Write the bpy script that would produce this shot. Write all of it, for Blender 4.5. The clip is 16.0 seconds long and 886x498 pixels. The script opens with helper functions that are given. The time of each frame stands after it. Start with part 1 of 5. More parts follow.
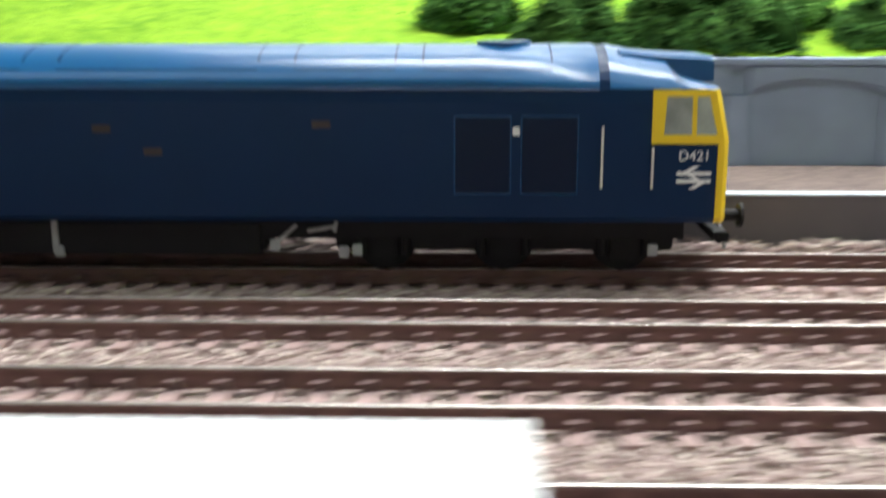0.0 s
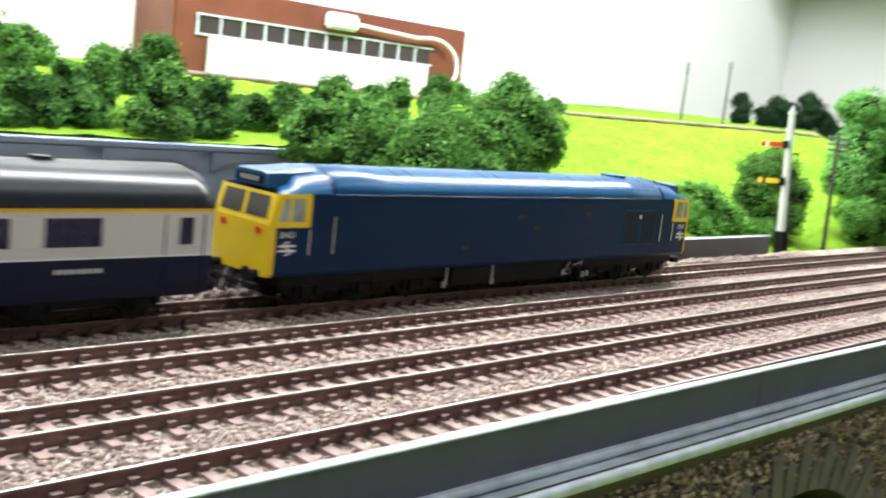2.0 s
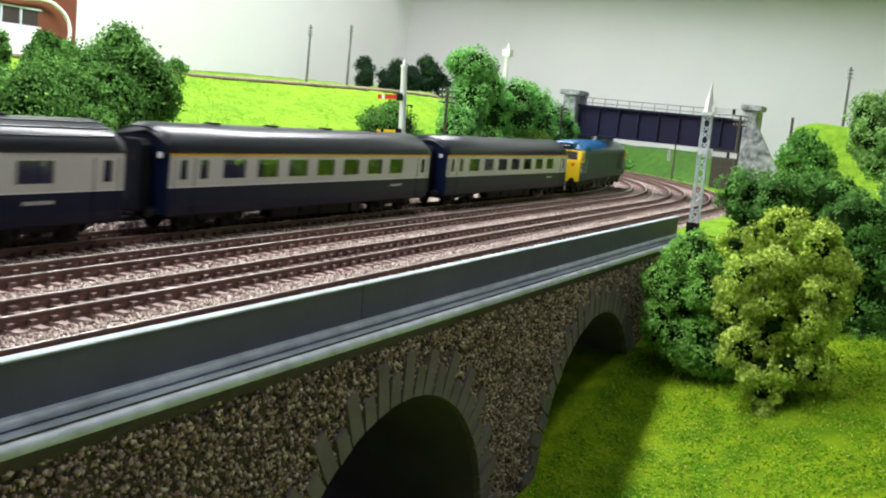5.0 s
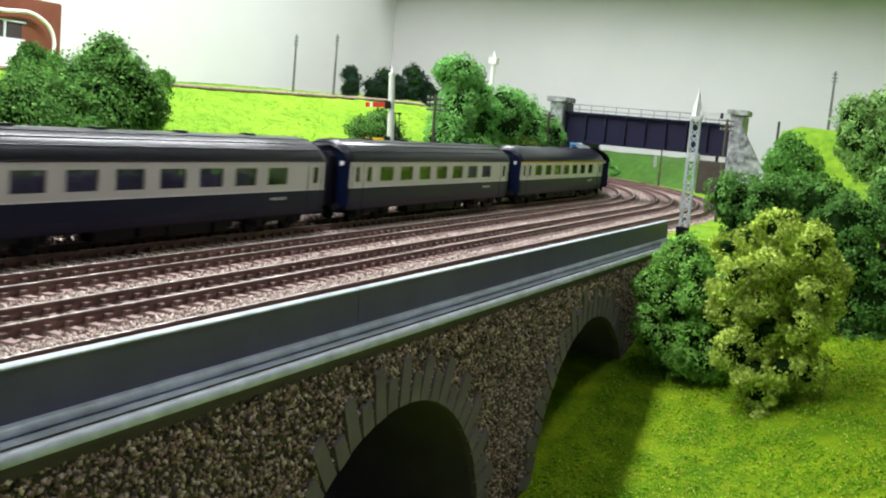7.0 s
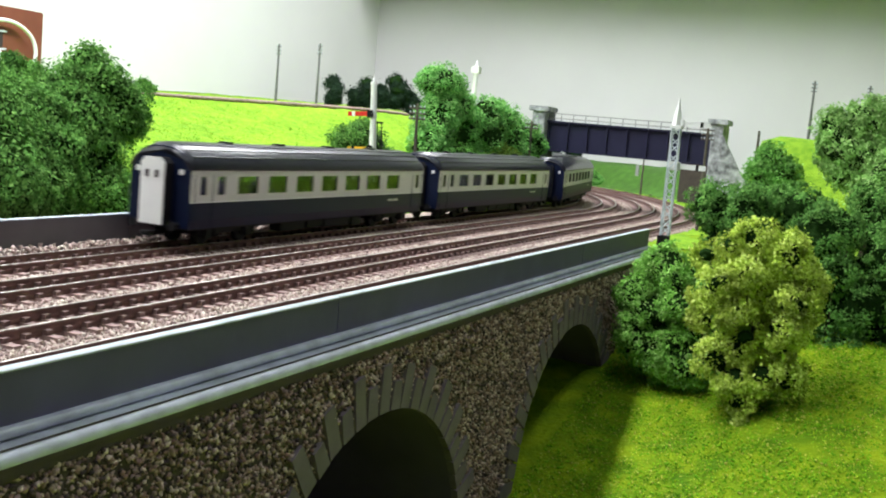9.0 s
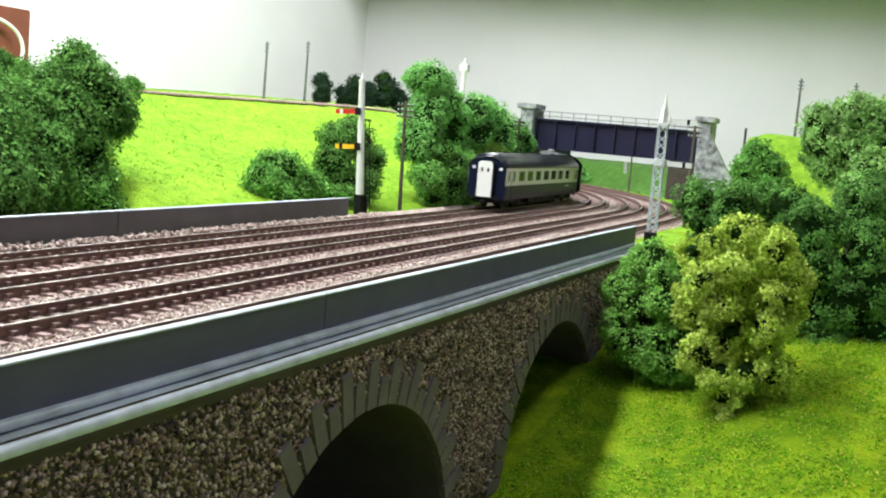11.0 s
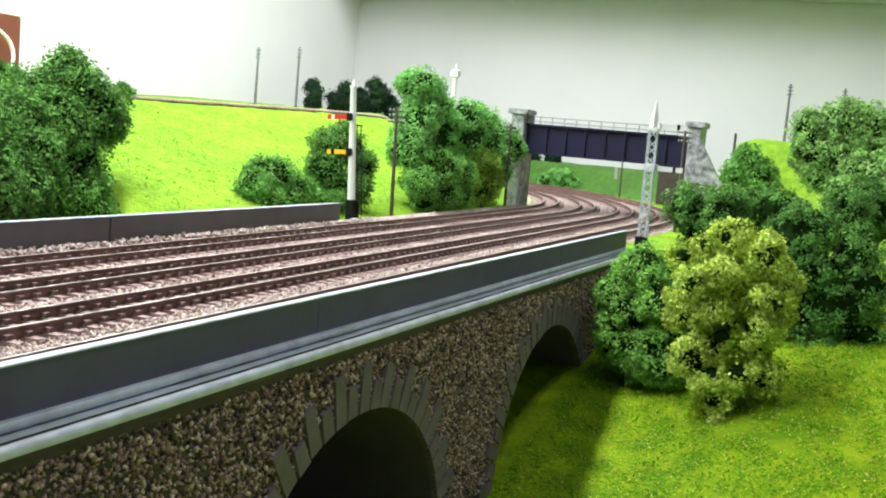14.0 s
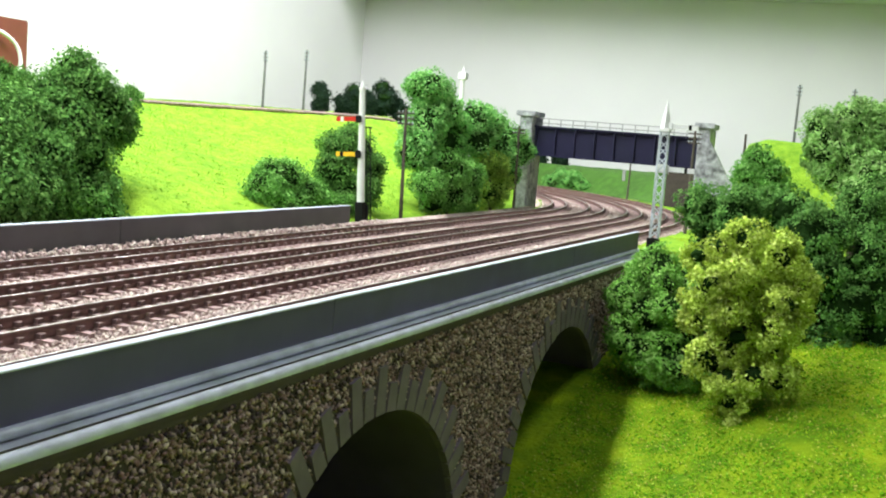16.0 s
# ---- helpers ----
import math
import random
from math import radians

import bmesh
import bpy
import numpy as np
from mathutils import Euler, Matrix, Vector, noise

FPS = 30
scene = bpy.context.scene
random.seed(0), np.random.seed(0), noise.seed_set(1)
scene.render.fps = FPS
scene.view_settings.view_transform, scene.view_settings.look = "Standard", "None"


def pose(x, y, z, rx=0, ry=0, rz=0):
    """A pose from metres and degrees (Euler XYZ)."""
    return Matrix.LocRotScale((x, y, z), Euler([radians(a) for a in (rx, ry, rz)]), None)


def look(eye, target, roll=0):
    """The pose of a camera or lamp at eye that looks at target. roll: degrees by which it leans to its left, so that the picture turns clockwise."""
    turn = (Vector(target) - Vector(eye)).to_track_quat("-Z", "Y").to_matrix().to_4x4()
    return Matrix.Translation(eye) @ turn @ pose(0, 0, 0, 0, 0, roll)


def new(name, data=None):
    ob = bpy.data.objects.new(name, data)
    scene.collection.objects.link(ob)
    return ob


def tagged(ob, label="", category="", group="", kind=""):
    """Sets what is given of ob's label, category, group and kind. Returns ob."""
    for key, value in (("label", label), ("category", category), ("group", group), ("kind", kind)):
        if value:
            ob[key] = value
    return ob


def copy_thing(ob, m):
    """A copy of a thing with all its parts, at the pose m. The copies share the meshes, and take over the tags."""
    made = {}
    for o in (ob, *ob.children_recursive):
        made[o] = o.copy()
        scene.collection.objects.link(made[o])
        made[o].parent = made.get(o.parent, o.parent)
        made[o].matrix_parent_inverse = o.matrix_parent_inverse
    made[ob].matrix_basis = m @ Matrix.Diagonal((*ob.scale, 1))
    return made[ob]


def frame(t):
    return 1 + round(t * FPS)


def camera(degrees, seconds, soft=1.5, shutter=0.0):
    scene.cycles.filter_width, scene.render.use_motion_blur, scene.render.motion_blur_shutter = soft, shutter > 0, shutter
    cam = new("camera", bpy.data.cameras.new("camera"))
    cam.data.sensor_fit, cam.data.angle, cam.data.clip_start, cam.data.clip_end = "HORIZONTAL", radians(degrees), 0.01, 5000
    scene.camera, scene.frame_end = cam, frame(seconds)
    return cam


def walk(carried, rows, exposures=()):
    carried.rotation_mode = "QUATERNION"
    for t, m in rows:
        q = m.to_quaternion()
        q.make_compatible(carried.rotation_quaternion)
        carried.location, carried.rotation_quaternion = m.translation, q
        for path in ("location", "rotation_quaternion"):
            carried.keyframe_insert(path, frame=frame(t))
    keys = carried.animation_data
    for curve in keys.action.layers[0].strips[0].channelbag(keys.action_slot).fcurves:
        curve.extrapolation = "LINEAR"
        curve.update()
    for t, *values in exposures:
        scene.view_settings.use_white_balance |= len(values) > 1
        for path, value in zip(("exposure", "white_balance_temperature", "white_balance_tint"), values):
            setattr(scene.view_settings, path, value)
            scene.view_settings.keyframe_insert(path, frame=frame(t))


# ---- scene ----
cam = camera(45.87, 16.0, soft=2.0, shutter=0.5)
PATH = [
    (0, (0.01383, -0.24378, 0.05878), (0.00216, 0.24337, -0.05327), -0.06),
    (0.5, (0.04926, -0.27617, 0.07950), (0.13152, 0.20497, -0.02885), 0.75),
    (1, (0.02254, -0.28978, 0.07927), (0.22677, 0.15433, -0.02586), 3.47),
    (1.5, (0.00812, -0.30144, 0.08056), (0.30230, 0.09278, -0.00914), 4.81),
    (2, (-0.00289, -0.30321, 0.08160), (0.35505, 0.03821, 0.00874), 6.46),
    (2.5, (-0.00290, -0.30559, 0.08340), (0.37749, 0.01223, 0.01781), 7.11),
    (3, (0.01285, -0.30811, 0.07484), (0.42930, -0.04085, 0.00310), 8.41),
    (3.5, (0.00918, -0.31074, 0.07413), (0.44141, -0.07017, 0.00134), 8.23),
    (4, (0.00356, -0.31800, 0.07183), (0.45380, -0.11170, 0.00306), 6.45),
    (6.5, (0.00459, -0.31277, 0.06597), (0.45671, -0.10875, 0.00302), 4.96),
    (7, (0.00381, -0.31336, 0.06583), (0.45864, -0.11483, 0.00486), 5.08),
    (7.5, (0.00402, -0.31348, 0.06579), (0.45785, -0.11278, 0.00452), 5.01),
    (8, (0.00434, -0.31362, 0.06551), (0.45752, -0.11133, 0.00471), 4.96),
    (8.5, (0.00390, -0.31386, 0.06621), (0.45997, -0.11731, 0.00822), 5.12),
    (9, (0.00329, -0.31497, 0.06564), (0.46152, -0.12288, 0.00975), 5.11),
    (11.5, (0.00184, -0.31676, 0.06558), (0.46203, -0.12962, 0.00893), 5.07),
    (12, (0.00234, -0.31705, 0.06502), (0.46146, -0.12783, 0.00672), 4.96),
    (12.5, (0.00164, -0.31624, 0.06534), (0.46294, -0.13185, 0.00874), 5.26),
    (13, (0.00117, -0.31698, 0.06614), (0.46251, -0.13264, 0.00974), 5.24),
    (13.5, (0.00100, -0.31661, 0.06594), (0.46303, -0.13344, 0.01136), 5.21),
    (14, (-0.00004, -0.31703, 0.06515), (0.46189, -0.13327, 0.01176), 4.99),
    (14.5, (0.00098, -0.31500, 0.06547), (0.46421, -0.13414, 0.01341), 5.24),
    (15, (0.00129, -0.31402, 0.06648), (0.46195, -0.12792, 0.01026), 5.48),
    (15.5, (0.00244, -0.31452, 0.06362), (0.46293, -0.12799, 0.00746), 5.08),
    (16, (0.00242, -0.31253, 0.06334), (0.46349, -0.12618, 0.01152), 4.75),
]

walk(cam, [(t, look(e, g, r)) for t, e, g, r in PATH], exposures=[(0, 0.5), (0.5, 0.78), (1.0, 0.85), (2.0, 0.56), (2.5, 0.3), (3.5, 0.05), (6.5, 0.05), (9, 0.15), (12, 0.3), (16, 0.35)])

# ---- light: a long tube over the back of the layout, a second one over the room ----
world = bpy.data.worlds.new("room_air")
world.use_nodes = True
world.node_tree.nodes["Background"].inputs[0].default_value = (0.9, 0.95, 1.0, 1)
world.node_tree.nodes["Background"].inputs[1].default_value = 0.035
scene.world = world


def area_light(name, x, y, z, sx, sy, power, color, tx, ty, tz):
    data = bpy.data.lights.new(name, "AREA")
    data.shape, data.size, data.size_y, data.energy, data.color = "RECTANGLE", sx, sy, power, color
    ob = new(name, data)
    ob.matrix_world = look((x, y, z), (tx, ty, tz))
    return ob


# a lamp whose long side runs along the tracks
area_light("tube_light", 0.76, 0.20, 0.78, 1.8, 0.10, 26.0, (0.95, 0.97, 1.0), 0.76, 0.19, 0.0)
# the second is an added fill that whitens the back wall, without a fitting
area_light("wall_fill", 0.25, 0.58, 0.60, 1.0, 0.08, 3.5, (0.95, 0.97, 1.0), 0.25, 0.62, 0.0)
area_light("room_light", 0.30, -0.52, 1.36, 2.6, 0.2, 6.5, (0.88, 0.94, 1.0), 0.3, -0.3, 0.0)

U = 0.01  # all lengths below are centimetres of the model


# ---- materials ----
def mat(name, color, rough=0.6, metal=0.0, var=0.25, scale=200.0, bump=0.0, bscale=None, spec=0.5, island=0.0, color2=None, coat=0.0):
    m = bpy.data.materials.new(name)
    m.use_nodes = True
    nt = m.node_tree
    b = nt.nodes["Principled BSDF"]
    b.inputs["Roughness"].default_value, b.inputs["Metallic"].default_value = rough, metal
    b.inputs["Specular IOR Level"].default_value = spec
    b.inputs["Coat Weight"].default_value = coat
    tc = nt.nodes.new("ShaderNodeTexCoord")
    n1, n2 = nt.nodes.new("ShaderNodeTexNoise"), nt.nodes.new("ShaderNodeTexNoise")
    n1.inputs["Scale"].default_value, n1.inputs["Detail"].default_value = scale, 5
    n2.inputs["Scale"].default_value, n2.inputs["Detail"].default_value = scale * 0.13, 3
    add = nt.nodes.new("ShaderNodeMath")
    add.operation = "MULTIPLY_ADD"
    add.inputs[1].default_value = 0.6
    half = nt.nodes.new("ShaderNodeMath")
    half.operation = "MULTIPLY"
    half.inputs[1].default_value = 0.4
    for n in (n1, n2):
        nt.links.new(tc.outputs["Object"], n.inputs["Vector"])
    nt.links.new(n2.outputs["Fac"], half.inputs[0])
    nt.links.new(n1.outputs["Fac"], add.inputs[0])
    nt.links.new(half.outputs[0], add.inputs[2])
    ramp = nt.nodes.new("ShaderNodeValToRGB")
    c2 = color2 or tuple(min(1, c * (1 + var)) for c in color)
    c1 = tuple(c * (1 - var) for c in color)
    ramp.color_ramp.elements[0].position, ramp.color_ramp.elements[1].position = 0.34, 0.66
    ramp.color_ramp.elements[0].color, ramp.color_ramp.elements[1].color = (*c1, 1), (*c2, 1)
    nt.links.new(add.outputs[0], ramp.inputs[0])
    last = ramp.outputs[0]
    if island:
        geo = nt.nodes.new("ShaderNodeNewGeometry")
        hsv = nt.nodes.new("ShaderNodeHueSaturation")
        mr = nt.nodes.new("ShaderNodeMapRange")
        mr.inputs["To Min"].default_value, mr.inputs["To Max"].default_value = 1 - island, 1 + island
        nt.links.new(geo.outputs["Random Per Island"], mr.inputs["Value"])
        nt.links.new(mr.outputs[0], hsv.inputs["Value"])
        nt.links.new(last, hsv.inputs["Color"])
        last = hsv.outputs[0]
    nt.links.new(last, b.inputs["Base Color"])
    if bump:
        bn = nt.nodes.new("ShaderNodeTexNoise")
        bn.inputs["Scale"].default_value, bn.inputs["Detail"].default_value = bscale or scale, 6
        nt.links.new(tc.outputs["Object"], bn.inputs["Vector"])
        bp = nt.nodes.new("ShaderNodeBump")
        bp.inputs["Strength"].default_value, bp.inputs["Distance"].default_value = 1.0, bump * U
        nt.links.new(bn.outputs["Fac"], bp.inputs["Height"])
        nt.links.new(bp.outputs[0], b.inputs["Normal"])
    return m


def palette(name, colors, rough=0.85, spread=0.15):
    """Small loose pieces: each takes one of the colours."""
    m = bpy.data.materials.new(name)
    m.use_nodes = True
    nt = m.node_tree
    b = nt.nodes["Principled BSDF"]
    b.inputs["Roughness"].default_value = rough
    b.inputs["Specular IOR Level"].default_value = 0.25
    geo = nt.nodes.new("ShaderNodeNewGeometry")
    ramp = nt.nodes.new("ShaderNodeValToRGB")
    ramp.color_ramp.interpolation = "CONSTANT"
    els = ramp.color_ramp.elements
    while len(els) < len(colors):
        els.new(0.5)
    for i, c in enumerate(colors):
        els[i].position, els[i].color = i / len(colors), (*c, 1)
    nt.links.new(geo.outputs["Random Per Island"], ramp.inputs[0])
    nt.links.new(ramp.outputs[0], b.inputs["Base Color"])
    return m


def leafmat(name, colors):
    m = palette(name, colors, 0.9)
    b = m.node_tree.nodes["Principled BSDF"]
    b.inputs["Specular IOR Level"].default_value = 0.08
    out = m.node_tree.nodes["Material Output"]
    tr = m.node_tree.nodes.new("ShaderNodeBsdfTranslucent")
    mix = m.node_tree.nodes.new("ShaderNodeMixShader")
    mix.inputs[0].default_value = 0.2
    ramp = next(n for n in m.node_tree.nodes if n.type == "VALTORGB")
    tc, nz = m.node_tree.nodes.new("ShaderNodeTexCoord"), m.node_tree.nodes.new("ShaderNodeTexNoise")
    nz.inputs["Scale"].default_value, nz.inputs["Detail"].default_value = 75.0, 3
    mr, hsv = m.node_tree.nodes.new("ShaderNodeMapRange"), m.node_tree.nodes.new("ShaderNodeHueSaturation")
    mr.inputs["From Min"].default_value, mr.inputs["From Max"].default_value = 0.32, 0.68
    mr.inputs["To Min"].default_value, mr.inputs["To Max"].default_value = 0.68, 1.25
    m.node_tree.links.new(tc.outputs["Object"], nz.inputs["Vector"])
    m.node_tree.links.new(nz.outputs["Fac"], mr.inputs["Value"])
    m.node_tree.links.new(mr.outputs[0], hsv.inputs["Value"])
    m.node_tree.links.new(ramp.outputs[0], hsv.inputs["Color"])
    m.node_tree.links.new(hsv.outputs[0], b.inputs["Base Color"])
    m.node_tree.links.new(hsv.outputs[0], tr.inputs["Color"])
    m.node_tree.links.new(b.outputs[0], mix.inputs[1])
    m.node_tree.links.new(tr.outputs[0], mix.inputs[2])
    m.node_tree.links.new(mix.outputs[0], out.inputs[0])
    return m


def glassmat(name, tint, gloss):
    m = bpy.data.materials.new(name)
    m.use_nodes = True
    nt = m.node_tree
    nt.nodes.remove(nt.nodes["Principled BSDF"])
    a, g, mix = nt.nodes.new("ShaderNodeBsdfTransparent"), nt.nodes.new("ShaderNodeBsdfGlossy"), nt.nodes.new("ShaderNodeMixShader")
    a.inputs["Color"].default_value = (*tint, 1)
    g.inputs["Roughness"].default_value = 0.08
    mix.inputs[0].default_value = gloss
    nt.links.new(a.outputs[0], mix.inputs[1])
    nt.links.new(g.outputs[0], mix.inputs[2])
    nt.links.new(mix.outputs[0], nt.nodes["Material Output"].inputs[0])
    return m


M_WALL = mat("painted_wall", (0.75, 0.74, 0.75), 0.9, var=0.03, scale=8, bump=0.03, bscale=300)
# wall paint greyed for the end wall, which gets less light
M_ENDWALL = mat("painted_wall_dimmed", (0.65, 0.64, 0.65), 0.9, var=0.03, scale=8, bump=0.03, bscale=300)
M_CEIL = mat("ceiling_paint", (0.6, 0.61, 0.6), 0.9, var=0.03, scale=8)
M_FLOOR = mat("room_floor", (0.12, 0.11, 0.1), 0.8, var=0.2, scale=10)
M_BALLAST = mat("ballast_bed", (0.36, 0.25, 0.235), 0.95, var=0.35, scale=420, bump=0.12, bscale=500, color2=(0.58, 0.47, 0.41))
M_STONES = palette("ballast_stone", [(0.46, 0.36, 0.33), (0.55, 0.47, 0.41), (0.37, 0.28, 0.26), (0.62, 0.55, 0.48), (0.46, 0.345, 0.32), (0.27, 0.20, 0.185), (0.50, 0.39, 0.35)])
M_SLEEPER = mat("sleeper_dusty", (0.27, 0.185, 0.17), 0.85, var=0.4, scale=300, bump=0.02)
M_CHAIR = mat("rail_chair", (0.15, 0.092, 0.085), 0.85, var=0.4, scale=300)
M_RAILSIDE = mat("rail_rust", (0.135, 0.066, 0.056), 0.7, var=0.3, scale=300)
M_RAILTOP = mat("rail_steel", (0.50, 0.46, 0.42), 0.32, metal=0.9, var=0.2, scale=150)
M_GREY = mat("grey_card", (0.098, 0.086, 0.165), 0.55, var=0.12, scale=60, bump=0.01, bscale=350, spec=0.3)
# dry-brushed mouldings; the highlight along them is also put into this pale colour
M_GREYLT = mat("grey_card_worn_lit", (0.52, 0.55, 0.66), 0.35, var=0.3, scale=130, bump=0.014, bscale=350, spec=0.6)
# darker than the cornice above it: the shade underneath is in the colour
M_UNDER = mat("cornice_shade", (0.075, 0.052, 0.082), 0.7, var=0.2, scale=90, spec=0.3)
M_CAP = mat("white_edge", (0.52, 0.57, 0.62), 0.5, var=0.22, scale=120, bump=0.02)
M_EDGE = mat("parapet_edge", (0.38, 0.43, 0.48), 0.5, var=0.3, scale=120, bump=0.02)
M_RETAIN = mat("retaining_grey", (0.27, 0.33, 0.43), 0.8, var=0.14, scale=40, bump=0.02)
M_PEBBLE = palette("pebble_stone", [(0.35, 0.225, 0.22), (0.19, 0.12, 0.125), (0.48, 0.34, 0.33), (0.05, 0.034, 0.04), (0.29, 0.17, 0.155), (0.66, 0.51, 0.49), (0.09, 0.062, 0.07), (0.38, 0.265, 0.265)], 0.6)
M_MORTAR = mat("pebble_bed", (0.08, 0.06, 0.058), 0.9, var=0.4, scale=260, bump=0.1, bscale=350)
M_VOUS = mat("voussoir_grey", (0.15, 0.115, 0.15), 0.75, var=0.2, scale=120, bump=0.02)
# darker than the ring stones: shade under the arches put into the colour
M_DARK = mat("arch_shade", (0.095, 0.075, 0.125), 0.8, var=0.2, scale=60)
M_GRASS = mat("hill_grass", (0.135, 0.31, 0.022), 0.95, var=0.25, scale=130, bump=0.15, bscale=420, color2=(0.24, 0.40, 0.030), spec=0.08)
# shaded copy of the hill grass, darkened in colour for the far bank
M_GRASSFAR = mat("far_bank_grass_shaded", (0.05, 0.14, 0.012), 0.95, var=0.3, scale=90, bump=0.15, bscale=300)
M_GRASSLOW = mat("bank_grass", (0.092, 0.245, 0.008), 0.95, var=0.4, scale=70, bump=0.18, bscale=380, color2=(0.27, 0.365, 0.010), spec=0.08)
M_TURF = palette("turf_flock", [(0.13, 0.37, 0.012), (0.22, 0.48, 0.02), (0.095, 0.26, 0.008), (0.37, 0.52, 0.03), (0.19, 0.42, 0.012), (0.52, 0.54, 0.11), (0.12, 0.33, 0.012), (0.29, 0.50, 0.03)], 0.95)
M_TURF.node_tree.nodes["Principled BSDF"].inputs["Specular IOR Level"].default_value = 0.06
M_TURFHI = palette("turf_flock_light", [(0.18, 0.37, 0.025), (0.21, 0.40, 0.028), (0.16, 0.34, 0.024), (0.25, 0.43, 0.035)], 0.95)
M_TURFHI.node_tree.nodes["Principled BSDF"].inputs["Specular IOR Level"].default_value = 0.06
M_BARK = mat("bark", (0.07, 0.05, 0.035), 0.9, var=0.3, scale=200, bump=0.05)
L_YELLOW = leafmat("leaf_yellow_green", [(0.47, 0.61, 0.09), (0.59, 0.72, 0.14), (0.29, 0.42, 0.05), (0.70, 0.82, 0.23), (0.39, 0.54, 0.075)])
L_GREEN = leafmat("leaf_green", [(0.12, 0.31, 0.055), (0.17, 0.40, 0.08), (0.08, 0.22, 0.04), (0.25, 0.49, 0.13), (0.13, 0.33, 0.06)])
L_DARK = leafmat("leaf_dark", [(0.09, 0.23, 0.047), (0.13, 0.29, 0.062), (0.065, 0.165, 0.033), (0.19, 0.38, 0.09), (0.10, 0.25, 0.05)])
L_BRIGHT = leafmat("leaf_bright", [(0.16, 0.42, 0.10), (0.21, 0.50, 0.12), (0.10, 0.30, 0.065), (0.30, 0.58, 0.18)])
L_PALE = leafmat("leaf_pale_green", [(0.25, 0.47, 0.13), (0.33, 0.55, 0.17), (0.19, 0.38, 0.09), (0.40, 0.61, 0.22), (0.17, 0.35, 0.08)])
L_BUSH = leafmat("leaf_fresh_green", [(0.17, 0.39, 0.065), (0.24, 0.49, 0.095), (0.12, 0.29, 0.045), (0.35, 0.58, 0.17), (0.18, 0.41, 0.065)])
L_HILL = leafmat("leaf_hill_green", [(0.06, 0.16, 0.038), (0.085, 0.20, 0.046), (0.04, 0.11, 0.027), (0.12, 0.26, 0.06)])
L_OLIVE = leafmat("leaf_olive", [(0.23, 0.38, 0.06), (0.31, 0.48, 0.08), (0.16, 0.28, 0.05)])
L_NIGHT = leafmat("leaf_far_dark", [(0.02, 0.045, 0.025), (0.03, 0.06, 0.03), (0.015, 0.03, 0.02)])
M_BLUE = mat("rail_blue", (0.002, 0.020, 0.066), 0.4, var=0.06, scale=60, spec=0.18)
# lit copy of the body blue, for the roof and bright edges
M_BLUE_LIT = mat("rail_blue_lit", (0.005, 0.080, 0.21), 0.28, var=0.12, scale=60, spec=0.42)
M_YELLOW = mat("warning_yellow", (0.80, 0.56, 0.01), 0.4, var=0.06, scale=60)
M_GRILLE = mat("grille_navy", (0.0022, 0.008, 0.028), 0.5, var=0.1, scale=60, spec=0.25)
M_BLACK = mat("underframe_black", (0.006, 0.006, 0.007), 0.65, var=0.3, scale=150, spec=0.25)
M_WHITE = mat("white_plastic", (0.78, 0.79, 0.78), 0.45, var=0.05, scale=60)
M_CREAM = mat("coach_grey", (0.56, 0.57, 0.54), 0.4, var=0.04, scale=60)
M_COACHROOF = mat("coach_roof", (0.011, 0.012, 0.019), 0.28, var=0.15, scale=70, spec=0.35)
M_NAVY = mat("coach_blue", (0.0022, 0.006, 0.026), 0.4, var=0.06, scale=60, spec=0.22)
M_STRIPE = mat("first_class_yellow", (0.80, 0.52, 0.02), 0.5, var=0.05, scale=60)
M_RED = mat("red_paint", (0.62, 0.02, 0.015), 0.45, var=0.05, scale=60)
M_AMBER = mat("arm_yellow", (0.85, 0.50, 0.02), 0.45, var=0.05, scale=60)
M_SEAT = mat("seat_fabric", (0.05, 0.045, 0.04), 0.9, var=0.3, scale=100)
M_FRAME = mat("window_alloy", (0.62, 0.61, 0.56), 0.35, metal=0.3, var=0.05, scale=60)
M_GLASS = glassmat("coach_glass", (0.55, 0.58, 0.56), 0.10)
M_CABGLASS = glassmat("cab_glass", (0.35, 0.37, 0.38), 0.2)
M_GIRDER = mat("girder_black", (0.011, 0.011, 0.036), 0.5, var=0.2, scale=60, bump=0.01, spec=0.3)
M_STONE = mat("pier_stone", (0.33, 0.34, 0.36), 0.85, var=0.7, scale=190, bump=0.06, bscale=160)
M_WOODPOLE = mat("pole_wood", (0.09, 0.075, 0.06), 0.85, var=0.3, scale=150)
M_POLEDARK = mat("pole_dark_grey", (0.13, 0.13, 0.13), 0.7, var=0.2, scale=150)
M_POLEGREY = mat("pole_grey", (0.30, 0.30, 0.30), 0.7, var=0.2, scale=150)
M_BROWN = mat("brown_wood", (0.16, 0.045, 0.028), 0.45, var=0.25, scale=25, bump=0.01)
M_PANE = mat("dark_pane", (0.05, 0.04, 0.04), 0.15, var=0.1, scale=20)
M_BRICK = mat("abutment_brick", (0.055, 0.04, 0.035), 0.85, var=0.3, scale=150, bump=0.03)


# ---- mesh helpers (centimetres) ----
def link(name, me, material, parent=None, label="", smooth=False):
    me.materials.append(material)
    if smooth:
        me.polygons.foreach_set("use_smooth", [True] * len(me.polygons))
    ob = new(name, me)
    if parent is not None:
        ob.parent = parent
    if label:
        ob["label"] = label
    return ob


